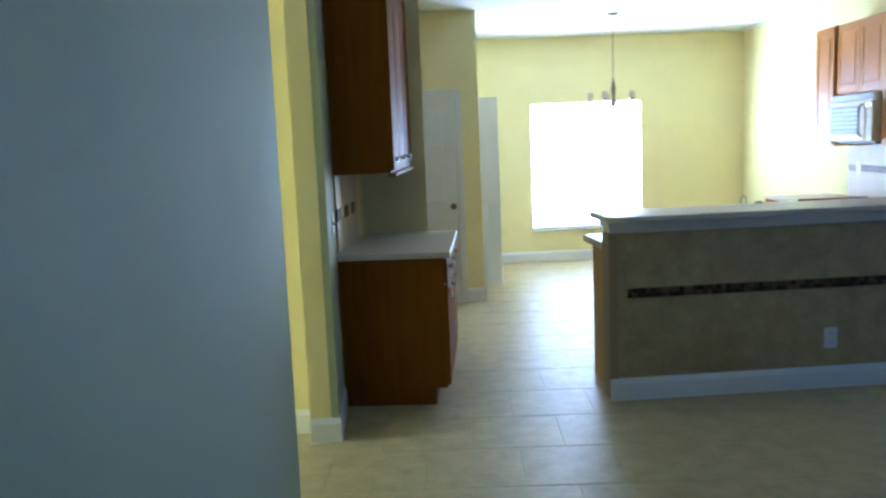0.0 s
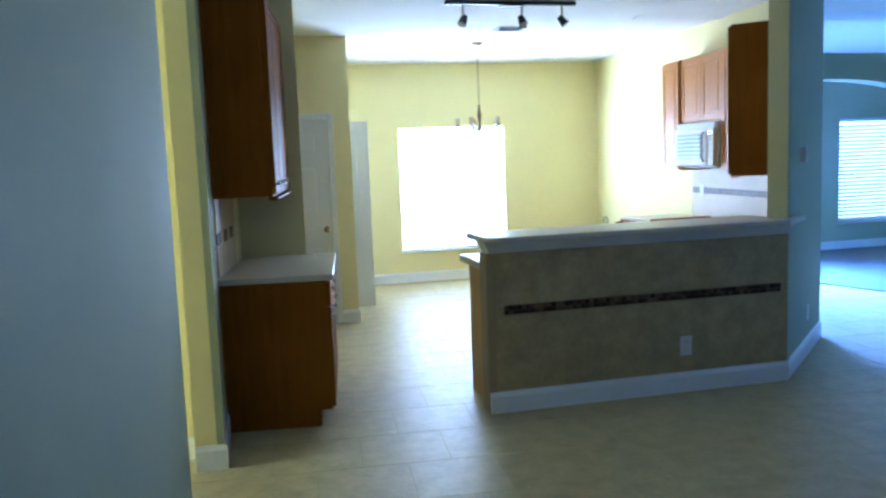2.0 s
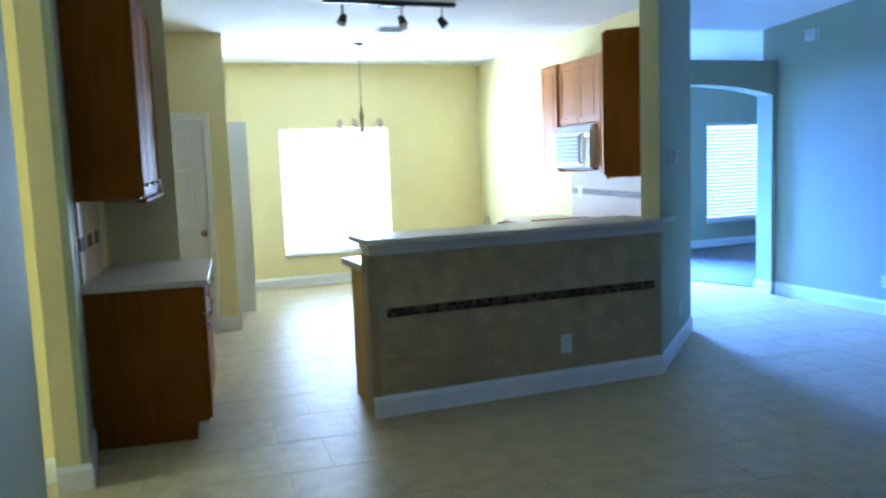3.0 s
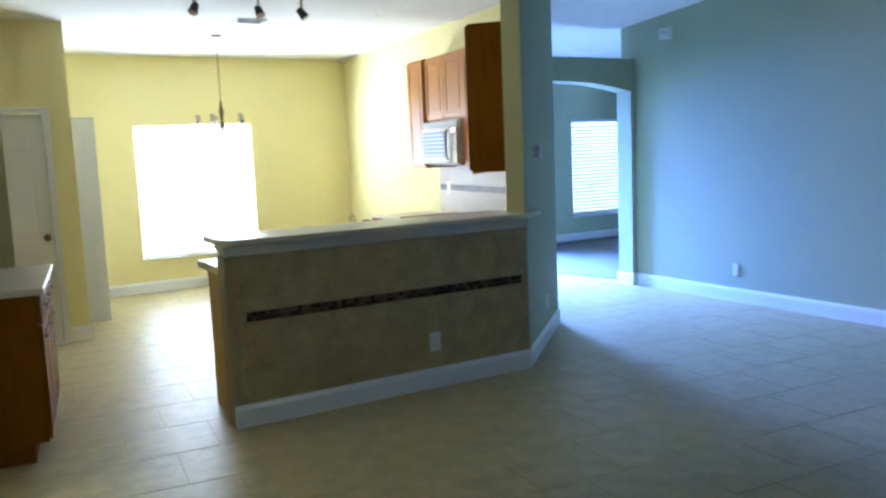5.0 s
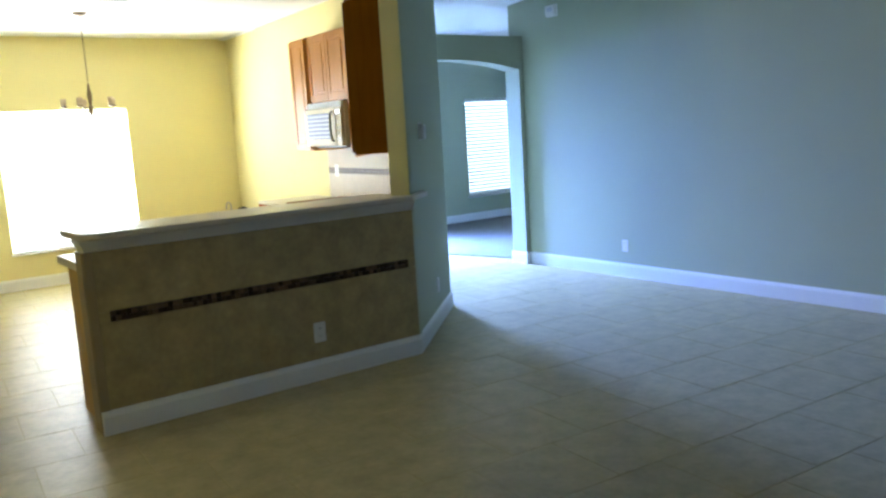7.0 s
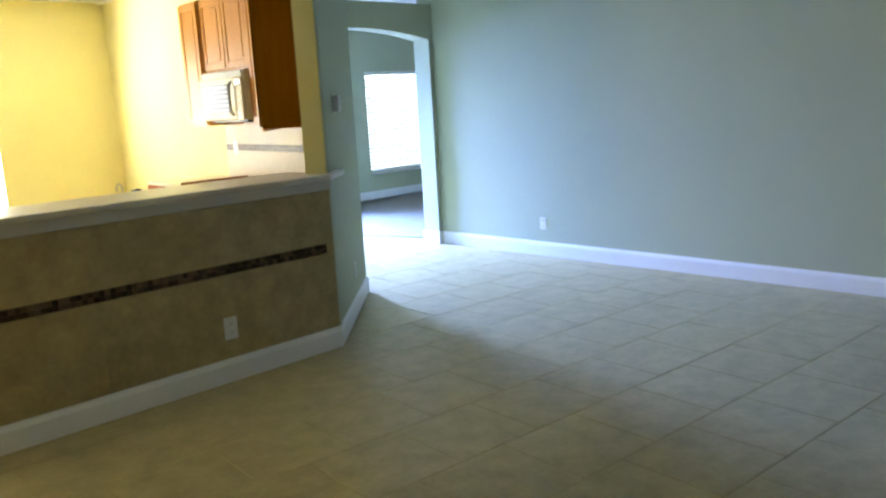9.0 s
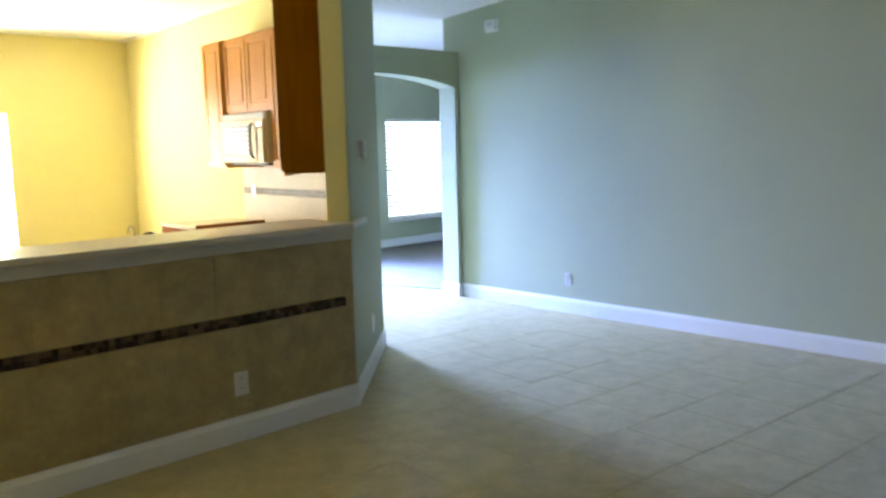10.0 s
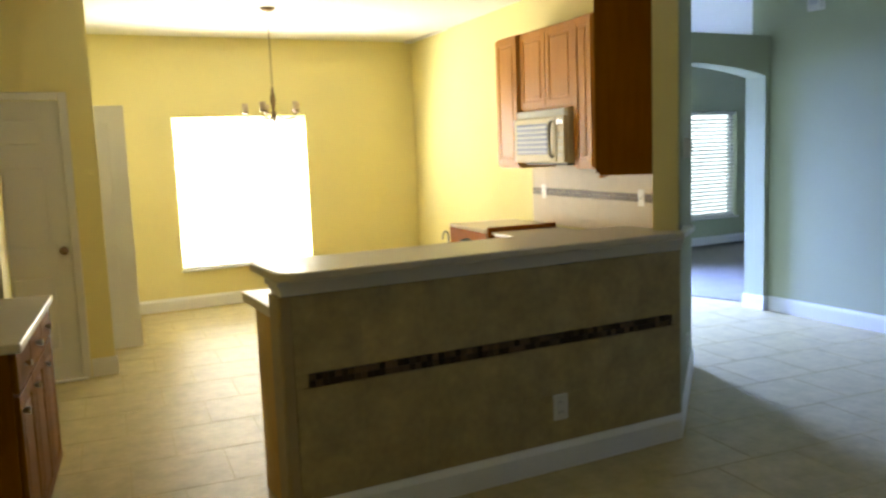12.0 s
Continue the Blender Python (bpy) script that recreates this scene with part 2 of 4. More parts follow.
def tube(points, r, sides=8):
    """A bent round bar through the points."""
    bm = bmesh.new()
    pts = [Vector(p) for p in points]
    rings = []
    for k, p in enumerate(pts):
        d = (pts[min(k + 1, len(pts) - 1)] - pts[max(k - 1, 0)]).normalized()
        side = d.cross(Vector((0.31, 0.73, 0.61))).normalized()
        up = side.cross(d)
        rings.append([bm.verts.new(p + r * (math.cos(a) * side + math.sin(a) * up)) for a in (2 * math.pi * j / sides for j in range(sides))])
    for low, high in zip(rings, rings[1:]):
        for k in range(sides):
            bm.faces.new((low[k], low[(k + 1) % sides], high[(k + 1) % sides], high[k]))
    bm.faces.new(rings[0][::-1])
    bm.faces.new(rings[-1])
    bmesh.ops.recalc_face_normals(bm, faces=bm.faces)
    return bm


def finish(name, bm, mat, at=(0, 0, 0), smooth=False):
    me = bpy.data.meshes.new(name)
    bmesh.ops.translate(bm, verts=bm.verts, vec=-Vector(at))
    bm.to_mesh(me)
    bm.free()
    me.materials.append(mat)
    if smooth:
        for p in me.polygons:
            p.use_smooth = True
    return me


def structure(name, bm, mat, label, category, smooth=False):
    ob = new(name, finish(name, bm, mat, smooth=smooth))
    ORIGIN[ob.name] = (0, 0, 0)
    return tagged(ob, label, category, kind="structure")


def thing(name, at, label, category, group=""):
    ob = new(name)
    ob.location = at
    ob.empty_display_size = 0.1
    ORIGIN[ob.name] = at
    return tagged(ob, label, category, group)


def part(name, bm, mat, parent, label="", smooth=False):
    ob = new(name, finish(name, bm, mat, ORIGIN[parent.name], smooth))
    ob.parent = parent
    ORIGIN[ob.name] = ORIGIN[parent.name]
    return tagged(ob, label)


# ---------------------------------------------------------------- floor, ceilings
structure("floor", boxed(-5.0, 12.0, SOUTH_Y, 7.05, -0.15, -0.0016), GROUT, "beige stone-look tiled floor with thin grout joints", "floor")
FLOOR = bpy.data.objects["floor"]
box_bm = boxed(-5.0, 4.3, 7.05, DIN_Y + 0.2, -0.15, -0.0016)
structure("floor_kitchen", box_bm, GROUT, "beige stone-look tiled floor of the kitchen", "floor")
structure("floor_passage", boxed(4.3, 16.2, 7.05, FAR_Y + 0.2, -0.15, -0.0016), GROUT, "beige tiled floor of the passage behind the arch", "floor")
structure("floor_far_room", prism(bmesh.new(), [(6.20, 7.05), (16.2, 7.05), (16.2, FAR_Y), (5.22, FAR_Y)], 0.001, 0.012), CARPET, "grey carpet of the room behind the arch", "carpet")
structure("ceiling", boxed(-5.0, 4.18, SOUTH_Y, DIN_Y + 0.2, CEIL, CEIL + 0.1), CEILING, "white textured flat ceiling", "ceiling")
SLOPE = 0.085
bm = bmesh.new()
sec = [(6.89, 2.835), (SOUTH_Y, 2.835 + SLOPE * (6.89 - SOUTH_Y))]
quad = []
for x in (3.1, 6.3):
    for (y, z) in sec:
        quad.append(bm.verts.new((x, y, z)))
    for (y, z) in reversed(sec):
        quad.append(bm.verts.new((x, y, z + 0.1)))
bm.faces.new(quad[0:4])
bm.faces.new(quad[4:8][::-1])
for k in range(4):
    bm.faces.new((quad[k], quad[k + 4], quad[4 + (k + 1) % 4], quad[(k + 1) % 4]))
bmesh.ops.recalc_face_normals(bm, faces=bm.faces)
structure("ceiling_living_room", bm, CEILING, "white textured sloping ceiling of the living room", "ceiling")
structure("ceiling_far_room", boxed(4.2, 16.2, 6.89, FAR_Y + 0.2, 2.84, 2.97), CEILING, "white textured ceiling behind the arch", "ceiling")

# ---------------------------------------------------------------- walls
def wall_with_hole(x0, x1, y0, y1, z1, hx0, hx1, hz0, hz1):
    """A wall along x with one square opening."""
    bm = bmesh.new()
    box(bm, x0, hx0, y0, y1, 0, z1)
    box(bm, hx1, x1, y0, y1, 0, z1)
    box(bm, hx0, hx1, y0, y1, hz1, z1)
    if hz0 > 0:
        box(bm, hx0, hx1, y0, y1, 0, hz0)
    return bm


W1 = (1.50, 2.935, 0.42, 2.025)
W2 = (8.275, 9.70, 0.415, 1.985)
structure("wall_dining_north", wall_with_hole(-0.6, 4.34, DIN_Y, DIN_Y + 0.2, CEIL, *W1), YELLOW, "pale yellow painted window wall of the dining area", "wall")
K0, K1 = 5.5, DIN_Y
structure("wall_kitchen_east", prism(bmesh.new(), [(kit_x(K0), K0), (kit_x(K0) + 0.045, K0), (kit_x(K1) + 0.045, K1), (kit_x(K1), K1)], 0, CEIL), YELLOW, "pale yellow painted kitchen wall", "wall")
A, B = Vector((3.10, BAR_Y)), Vector((4.19, 5.67))
structure("wall_kitchen_east_back", prism(bmesh.new(), [(kit_x(5.75) + 0.047, 5.75), (B.x, B.y + 0.01), (4.456, FAR_Y), (kit_x(FAR_Y) + 0.047, FAR_Y)], 0, 4.4), TEAL, "sage painted back of the kitchen wall", "wall")
along = (B - A).normalized()
nrm = Vector((along.y, -along.x))
structure("wall_corner_angled", prism(bmesh.new(), [(A.x, A.y), (B.x, B.y), (B.x - 0.045, B.y), (3.145, 4.68), (3.145, 4.665)], 0, 4.4), TEAL, "sage painted angled wall at the end of the bar", "wall")
structure("wall_corner_inner", prism(bmesh.new(), [(A.x - 0.002, A.y + 0.003), (3.14, 4.677), (B.x - 0.05, B.y - 0.002), (kit_x(5.62) + 0.046, 5.65), (3.905, 5.60), (A.x - 0.0929, A.y + 0.0977)], 0, CEIL), YELLOW, "yellow painted kitchen side of the angled wall", "wall")
bm = wall_with_hole(6.02, 16.2, FAR_Y, FAR_Y + 0.2, 2.85, *W2)
box(bm, 4.3, 4.48, FAR_Y, FAR_Y + 0.2, 0, 2.85)
box(bm, 4.48, 6.02, FAR_Y, FAR_Y + 0.2, 2.08, 2.85)
structure("wall_far_north", bm, TEAL, "sage painted window wall of the far room", "wall")
# unseen end wall, set far out so less light bounces back
structure("wall_far_east", boxed(16.0, 16.2, 6.89, FAR_Y, 0, 2.85), TEAL, "unseen sage painted wall closing the far room, set far out", "wall")
structure("wall_far_south", boxed(RIGHT_X + 0.12, 16.0, 6.77, 6.89, 0, 2.85), TEAL, "sage painted wall of the far room", "wall")
structure("wall_right", boxed(RIGHT_X, RIGHT_X + 0.12, SOUTH_Y, 6.87, 0, 4.5), TEAL, "long plain sage painted living room wall", "wall")
structure("wall_south", boxed(-5.0, 6.22, SOUTH_Y - 0.12, SOUTH_Y, 0, 4.5), TEAL, "sage painted wall behind", "wall")
structure("wall_upper_side", boxed(2.98, 3.1, SOUTH_Y, 4.62, CEIL + 0.12, 4.5), TEAL, "sage painted upper wall where the ceiling steps up", "wall")

# the wall with the arch: a flat-topped wall, open above
ax0, ax1, axc, half, spring, rise = 4.25, 6.042, 5.10, 0.942, 2.137, 0.105
bm = bmesh.new()
steps = 24
radius = (half * half + rise * rise) / (2 * rise)
under = []
for k in range(steps + 1):
    x = ax0 + (ax1 - ax0) * k / steps
    under.append((x, spring + rise - radius + math.sqrt(radius * radius - (x - axc) ** 2)))
outline = under + [(ax1, 0), (RIGHT_X, 0), (RIGHT_X, 2.49), (ax0, 2.49)]
front = [bm.verts.new((x, ARCH_Y, z)) for x, z in outline]
back = [bm.verts.new((x, ARCH_Y + 0.225, z)) for x, z in outline]
bm.faces.new(front)
bm.faces.new(back[::-1])
for k in range(len(outline)):
    j = (k + 1) % len(outline)
    bm.faces.new((front[k], back[k], back[j], front[j]))
bmesh.ops.recalc_face_normals(bm, faces=bm.faces)
bmesh.ops.triangulate(bm, faces=[f for f in bm.faces if len(f.verts) > 4])
structure("wall_arch", bm, TEAL, "sage painted wall with a low arched opening and an open ledge", "wall")

# left side: entry wall, hall opening, jamb, counter wall, pantry block
structure("wall_entry", boxed(-0.95, -0.80, SOUTH_Y, 3.26, 0, CEIL), TEAL, "sage painted wall beside the entry", "wall")
structure("wall_hall_south", boxed(-5.0, -0.95, 3.14, 3.26, 0, CEIL), YELLOW, "yellow painted hall wall", "wall")
structure("wall_hall_north", boxed(-5.0, -0.85, 4.42, 4.54, 0, CEIL), YELLOW, "yellow painted wall inside the hall", "wall")
# end wall with an opening added for the unseen fill lamp
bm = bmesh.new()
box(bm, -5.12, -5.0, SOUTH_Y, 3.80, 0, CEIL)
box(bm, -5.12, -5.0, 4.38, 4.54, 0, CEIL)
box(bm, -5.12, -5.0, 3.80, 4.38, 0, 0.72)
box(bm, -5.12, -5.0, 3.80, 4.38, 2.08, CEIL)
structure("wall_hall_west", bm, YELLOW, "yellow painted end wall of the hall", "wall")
structure("wall_jamb", boxed(-0.85, LEFT_X - 0.04, 4.246, 4.54, 0, CEIL), YELLOW, "yellow painted wall end beside the hall", "wall")
structure("wall_counter", boxed(LEFT_X - 0.04, LEFT_X, 4.249, 4.845, 0, CEIL), TEAL, "sage painted wall beside the short counter", "wall")
on_left_run(structure("wall_counter_kitchen", boxed(LEFT_X - 0.04, LEFT_X, 4.84, COUNTER_END + 0.05, 0, CEIL), YELLOW, "pale yellow painted wall behind the short counter", "wall"))
structure("wall_counter_back", boxed(-0.85, LEFT_X - 0.045, 4.54, COUNTER_END, 0, CEIL), YELLOW, "back of the counter wall", "wall")
structure("wall_pantry_side", prism(bmesh.new(), [(-0.85, 6.028), (-0.077, 5.931), (-0.077, 7.96), (-0.85, 7.96)], 0, CEIL), YELLOW, "yellow painted wall at the end of the counter", "wall")
PD = (-0.20, 0.335, 2.05)
bm = bmesh.new()
box(bm, -0.6, PD[0] - 0.01, 7.96, 8.09, 0, CEIL)
box(bm, PD[1] + 0.01, 0.565, 7.96, 8.09, 0, CEIL)
box(bm, PD[0] - 0.01, PD[1] + 0.01, 7.96, 8.09, PD[2] + 0.01, CEIL)
structure("wall_pantry", bm, YELLOW, "yellow painted wall with the pantry door", "wall")
structure("wall_dining_west", boxed(-0.1, 0.0, 8.09, DIN_Y, 0, CEIL), YELLOW, "yellow painted side wall of the dining area", "wall")

# the bar's half wall
structure("wall_bar", boxed(0.955, 3.095, BAR_Y + 0.014, 4.78, 0, 1.09), BAR_GROUT, "half wall of the breakfast bar", "wall")
BARWALL = bpy.data.objects["wall_bar"]
ORIGIN["wall_bar"] = (0, 0, 0)

# ---------------------------------------------------------------- baseboards
def baseboard(name, a, b, h=0.135, t=0.016):
    """A moulded skirting along the wall from a to b; it stands out to the right of that way."""
    a, b = Vector(a), Vector(b)
    d = (b - a).normalized()
    n = Vector((d.y, -d.x))
    prof = [(0, 0), (t, 0), (t, h - 0.03), (t * 0.75, h - 0.018), (t * 0.45, h - 0.008), (t * 0.35, h), (0, h)]
    bm = bmesh.new()
    ends = [[bm.verts.new((p.x + n.x * o, p.y + n.y * o, z)) for o, z in prof] for p in (a, b)]
    for k in range(len(prof)):
        j = (k + 1) % len(prof)
        bm.faces.new((ends[0][k], ends[0][j], ends[1][j], ends[1][k]))
    bm.faces.new(ends[0])
    bm.faces.new(ends[1][::-1])
    bmesh.ops.recalc_face_normals(bm, faces=bm.faces)
    return structure(name, bm, WHITE, "white moulded baseboard along the wall foot", "baseboard")


baseboard("baseboard_bar", (0.94, BAR_Y + 0.014), (3.105, BAR_Y + 0.014), t=0.03)
baseboard("baseboard_angled", (A.x, A.y), (B.x, B.y))
baseboard("baseboard_right", (RIGHT_X, ARCH_Y), (RIGHT_X, SOUTH_Y))
baseboard("baseboard_arch_pier", (ax1 - 0.012, ARCH_Y), (RIGHT_X, ARCH_Y))
baseboard("baseboard_arch_reveal", (ax1, ARCH_Y + 0.235), (ax1, ARCH_Y - 0.012))
baseboard("baseboard_dining", (0.0, DIN_Y), (kit_x(DIN_Y), DIN_Y))
baseboard("baseboard_kitchen", (kit_x(DIN_Y), DIN_Y), (kit_x(8.0), 8.0))
baseboard("baseboard_far", (6.02, FAR_Y), (16.0, FAR_Y))
baseboard("baseboard_jamb", (-0.85, 4.246), (LEFT_X + 0.012, 4.246))
baseboard("baseboard_counter_wall", (LEFT_X, 4.237), (LEFT_X, 4.84))
baseboard("baseboard_hall", (-5.0, 4.42), (-0.85, 4.42))
baseboard("baseboard_entry", (-0.80, 3.26), (-0.80, SOUTH_Y))
baseboard("baseboard_pantry", (PD[1] + 0.065, 7.96), (0.577, 7.96))
baseboard("baseboard_pantry_end", (0.565, 7.95), (0.565, 8.09))

# ---------------------------------------------------------------- daylight beyond the windows
structure("backdrop", boxed(-1.0, 17.0, FAR_Y + 4.0, FAR_Y + 4.1, -1.5, 5.0), GLARE, "bright hazy daylight beyond the windows", "backdrop")

# ---------------------------------------------------------------- windows
def window(name, x0, x1, z0, z1, y, label, hung=True):
    """A white window set in its opening, with sill."""
    w = tagged(new(name), label, "window", kind="structure")
    w.location = (x0, y, z0)
    ORIGIN[w.name] = (x0, y, z0)
    f = bmesh.new()
    t, ya, yb = 0.05, y + 0.10, y + 0.15
    box(f, x0, x0 + t, ya, yb, z0, z1)
    box(f, x1 - t, x1, ya, yb, z0, z1)
    box(f, x0 + t, x1 - t, ya, yb, z0, z0 + t)
    box(f, x0 + t, x1 - t, ya, yb, z1 - t, z1)
    part("window_frame", f, VINYL, w)
    zm = (z0 + z1) / 2
    if hung:
        part("meeting_rail", boxed(x0 + t, x1 - t, ya - 0.005, yb - 0.005, zm - 0.02, zm + 0.02, bevel=0.004), VINYL, w)
    for lo, hi, dy in ((z0 + t, zm - 0.02, 0.0), (zm + 0.02, z1 - t, 0.02)) if hung else ((z0 + t, z1 - t, 0.0),):
        pane = part("pane", boxed(x0 + t, x1 - t, ya + 0.015 + dy, ya + 0.021 + dy, lo, hi), GLASS, w)
        pane.visible_shadow = False
    part("window_sill", boxed(x0 - 0.02, x1 + 0.02, y - 0.035, y + 0.10, z0 - 0.022, z0, bevel=0.006), WHITE, w)
    return w


window("window_1", *W1, DIN_Y, "white vinyl dining window flooded with daylight", False)
pd = tagged(new("door_patio"), "white framed glass patio door to the garden", "door", kind="structure")
pd.location = (5.25, FAR_Y, 0)
ORIGIN[pd.name] = (5.25, FAR_Y, 0)
f = bmesh.new()
for xa, xb in ((4.48, 4.54), (5.22, 5.28), (5.96, 6.02)):
    box(f, xa, xb, FAR_Y + 0.08, FAR_Y + 0.14, 0, 2.08)
for xa, xb in ((4.54, 5.22), (5.28, 5.96)):
    box(f, xa, xb, FAR_Y + 0.08, FAR_Y + 0.14, 0, 0.07)
    box(f, xa, xb, FAR_Y + 0.08, FAR_Y + 0.14, 2.02, 2.08)
part("door_frame", f, VINYL, pd)
for xa, xb in ((4.54, 5.22), (5.28, 5.96)):
    pane = part("pane", boxed(xa, xb, FAR_Y + 0.107, FAR_Y + 0.113, 0.07, 2.02), GLASS, pd)
    pane.visible_shadow = False
# unseen frame and sill, added round the hall fill lamp
w3 = tagged(new("window_added_hall"), "unseen white window added round the hall fill lamp", "window", kind="structure")
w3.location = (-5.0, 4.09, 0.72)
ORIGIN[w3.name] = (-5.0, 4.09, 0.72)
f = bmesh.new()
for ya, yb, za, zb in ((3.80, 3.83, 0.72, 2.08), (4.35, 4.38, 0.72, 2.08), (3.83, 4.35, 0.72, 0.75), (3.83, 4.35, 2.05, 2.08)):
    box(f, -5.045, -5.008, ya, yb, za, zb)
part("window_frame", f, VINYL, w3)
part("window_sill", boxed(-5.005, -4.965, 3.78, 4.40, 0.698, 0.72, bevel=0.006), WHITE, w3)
window("window_2", *W2, FAR_Y, "white vinyl window behind half open blinds", False)


def blind(x0, x1, z0, z1, y, tilt, label):
    """A horizontal blind hung inside a window opening."""
    b = thing("window_blind", ((x0 + x1) / 2, y, z0), label, "blind")
    part("head_rail", boxed(x0 + 0.01, x1 - 0.01, y - 0.025, y + 0.025, z1 - 0.05, z1 - 0.005, bevel=0.004), SLAT, b)
    n = int((z1 - z0 - 0.09) / 0.056)
    for k in range(n):
        z = z0 + 0.05 + k * 0.056
        bm = boxed(x0 + 0.015, x1 - 0.015, -0.025, 0.025, -0.0015, 0.0015)
        bmesh.ops.rotate(bm, verts=bm.verts, cent=(0, 0, 0), matrix=Matrix.Rotation(radians(tilt), 3, "X"))
        bmesh.ops.translate(bm, verts=bm.verts, vec=(0, y, z))
        part("slat", bm, SLAT, b)
    part("bottom_rail", boxed(x0 + 0.015, x1 - 0.015, y - 0.022, y + 0.022, z0 + 0.005, z0 + 0.028, bevel=0.004), SLAT, b)
    for f in (0.15, 0.5, 0.85):
        x = x0 + f * (x1 - x0)
        part("ladder_cord", rod(bmesh.new(), (x, y - 0.028, z0 + 0.02), (x, y - 0.028, z1 - 0.03), 0.0015, sides=5), SLAT, b)
    part("tilt_wand", rod(bmesh.new(), (x1 - 0.12, y - 0.035, z0 + 0.75), (x1 - 0.12, y - 0.035, z1 - 0.04), 0.005, sides=6), SLAT, b)
    return b


blind(*W2, FAR_Y + 0.045, 34, "white horizontal slat blind lowered over the far window")
blind(*W1, DIN_Y + 0.042, -48, "white horizontal slat blind, half open, in the bright dining window")

# ---------------------------------------------------------------- doors
def knob(parent, x, y, z, axis=(0, -1, 0)):
    a = Vector(axis)
    c = Vector((x, y, z))
    k = part("door_knob", rod(bmesh.new(), c, c + a * 0.012, 0.032, sides=20), BRONZE, parent, "bronze door knob")
    part("neck", rod(bmesh.new(), c + a * 0.012, c + a * 0.04, 0.012, sides=14), BRONZE, k)
    bm = bmesh.new()
    bmesh.ops.create_uvsphere(bm, u_segments=18, v_segments=12, radius=0.028, matrix=Matrix.Translation(c + a * 0.055))
    part("grip", bm, BRONZE, k, smooth=True)


def panel_door(name, x0, x1, z1, y, label, at_knob=None, rows=3):
    """A white moulded door, facing -y, with sunk panels."""
    d = tagged(new(name), label, "door", kind="structure")
    d.location = (x0, y, 0)
    ORIGIN[d.name] = (x0, y, 0)
    part("slab", boxed(x0, x1, y + 0.006, y + 0.035, 0.012, z1, bevel=0.002), DOORWHITE, d)
    w = x1 - x0
    fr = bmesh.new()
    st = min(0.11, w * 0.2)
    box(fr, x0, x0 + st, y, y + 0.006, 0.012, z1)
    box(fr, x1 - st, x1, y, y + 0.006, 0.012, z1)
    zs = {3: ((0.012, 0.24), (0.80, 0.98), (1.60, 1.72), (z1 - 0.12, z1)), 2: ((0.012, 0.22), (0.92, 1.06), (z1 - 0.12, z1))}[rows]
    for lo, hi in zs:
        box(fr, x0 + st, x1 - st, y, y + 0.006, lo, hi)
    part("face_frame", fr, DOORWHITE, d)
    for (a, lo), (hi, b) in zip(zs, zs[1:]):
        part("panel", boxed(x0 + st + 0.025, x1 - st - 0.025, y + 0.001, y + 0.008, lo + 0.025, hi - 0.025, bevel=0.004), DOORWHITE, d)
    if at_knob:
        knob(d, at_knob[0], y, at_knob[1])
    return d


panel_door("door_pantry", PD[0], PD[1], PD[2], 7.972, "closed white moulded pantry door", (0.285, 0.965))
cas = bmesh.new()
box(cas, PD[1], PD[1] + 0.058, 7.944, 7.962, 0, PD[2] + 0.06, bevel=0.004)
box(cas, -0.075, PD[1] - 0.002, 7.944, 7.962, PD[2] + 0.002, PD[2] + 0.06, bevel=0.004)
structure("trim_pantry_casing", cas, DOORWHITE, "white casing round the pantry door", "trim")
structure("trim_pantry_threshold", boxed(-0.07, PD[1] + 0.03, 7.90, 7.955, 0.0, 0.012, bevel=0.003), WHITE, "white strip at the pantry door sill", "trim")
panel_door("door_dining", 0.10, 0.86, 2.06, 8.76, "white moulded door standing open into the dining area", None, 2)
hinge = bpy.data.objects["door_dining"]
for z in (0.25, 1.05, 1.80):
    part("hinge", rod(bmesh.new(), (0.095, 8.78, z - 0.045), (0.095, 8.78, z + 0.045), 0.007, sides=8), NICKEL, hinge)
structure("trim_dining_jamb", boxed(0.0, 0.088, 8.74, 8.82, 0, 2.09), WHITE, "white door jamb of the dining side door", "trim")

# ---------------------------------------------------------------- cabinets
def cabinet_door(name, parent, x, y0, y1, z0, z1, face, mat, pull=None, thick=0.02):
    """A framed door on a front that faces -x (face -1) or +x (face 1)."""
    xa, xb = (x - thick, x) if face < 0 else (x, x + thick)
    d = part(name, boxed(min(xa, xb) + (0.006 if face < 0 else 0), max(xa, xb) - (0 if face < 0 else 0.006), y0, y1, z0, z1, bevel=0.001), mat, parent)
    rail = min(0.055, (y1 - y0) * 0.25)
    out = xa if face < 0 else xb
    fr = bmesh.new()
    lo, hi = (out, out + 0.009) if face < 0 else (out - 0.009, out)
    box(fr, lo, hi, y0, y0 + rail, z0, z1, bevel=0.002)
    box(fr, lo, hi, y1 - rail, y1, z0, z1, bevel=0.002)
    box(fr, lo, hi, y0 + rail, y1 - rail, z0, z0 + rail, bevel=0.002)
    box(fr, lo, hi, y0 + rail, y1 - rail, z1 - rail, z1, bevel=0.002)
    part("door_frame", fr, mat, d)
    if (y1 - y0) > 3 * rail:
        part("raised_panel", boxed(lo + 0.001, hi + 0.001 if face < 0 else hi - 0.001, y0 + rail + 0.02, y1 - rail - 0.02, z0 + rail + 0.02, z1 - rail - 0.02, bevel=0.003), mat, d)
    if pull:
        c = Vector((out, pull[0], pull[1]))
        part("pull_knob", rod(bmesh.new(), c, c + Vector((face * 0.025, 0, 0)), 0.008, 0.015, 12), NICKEL, d, "small nickel knob")
    return d


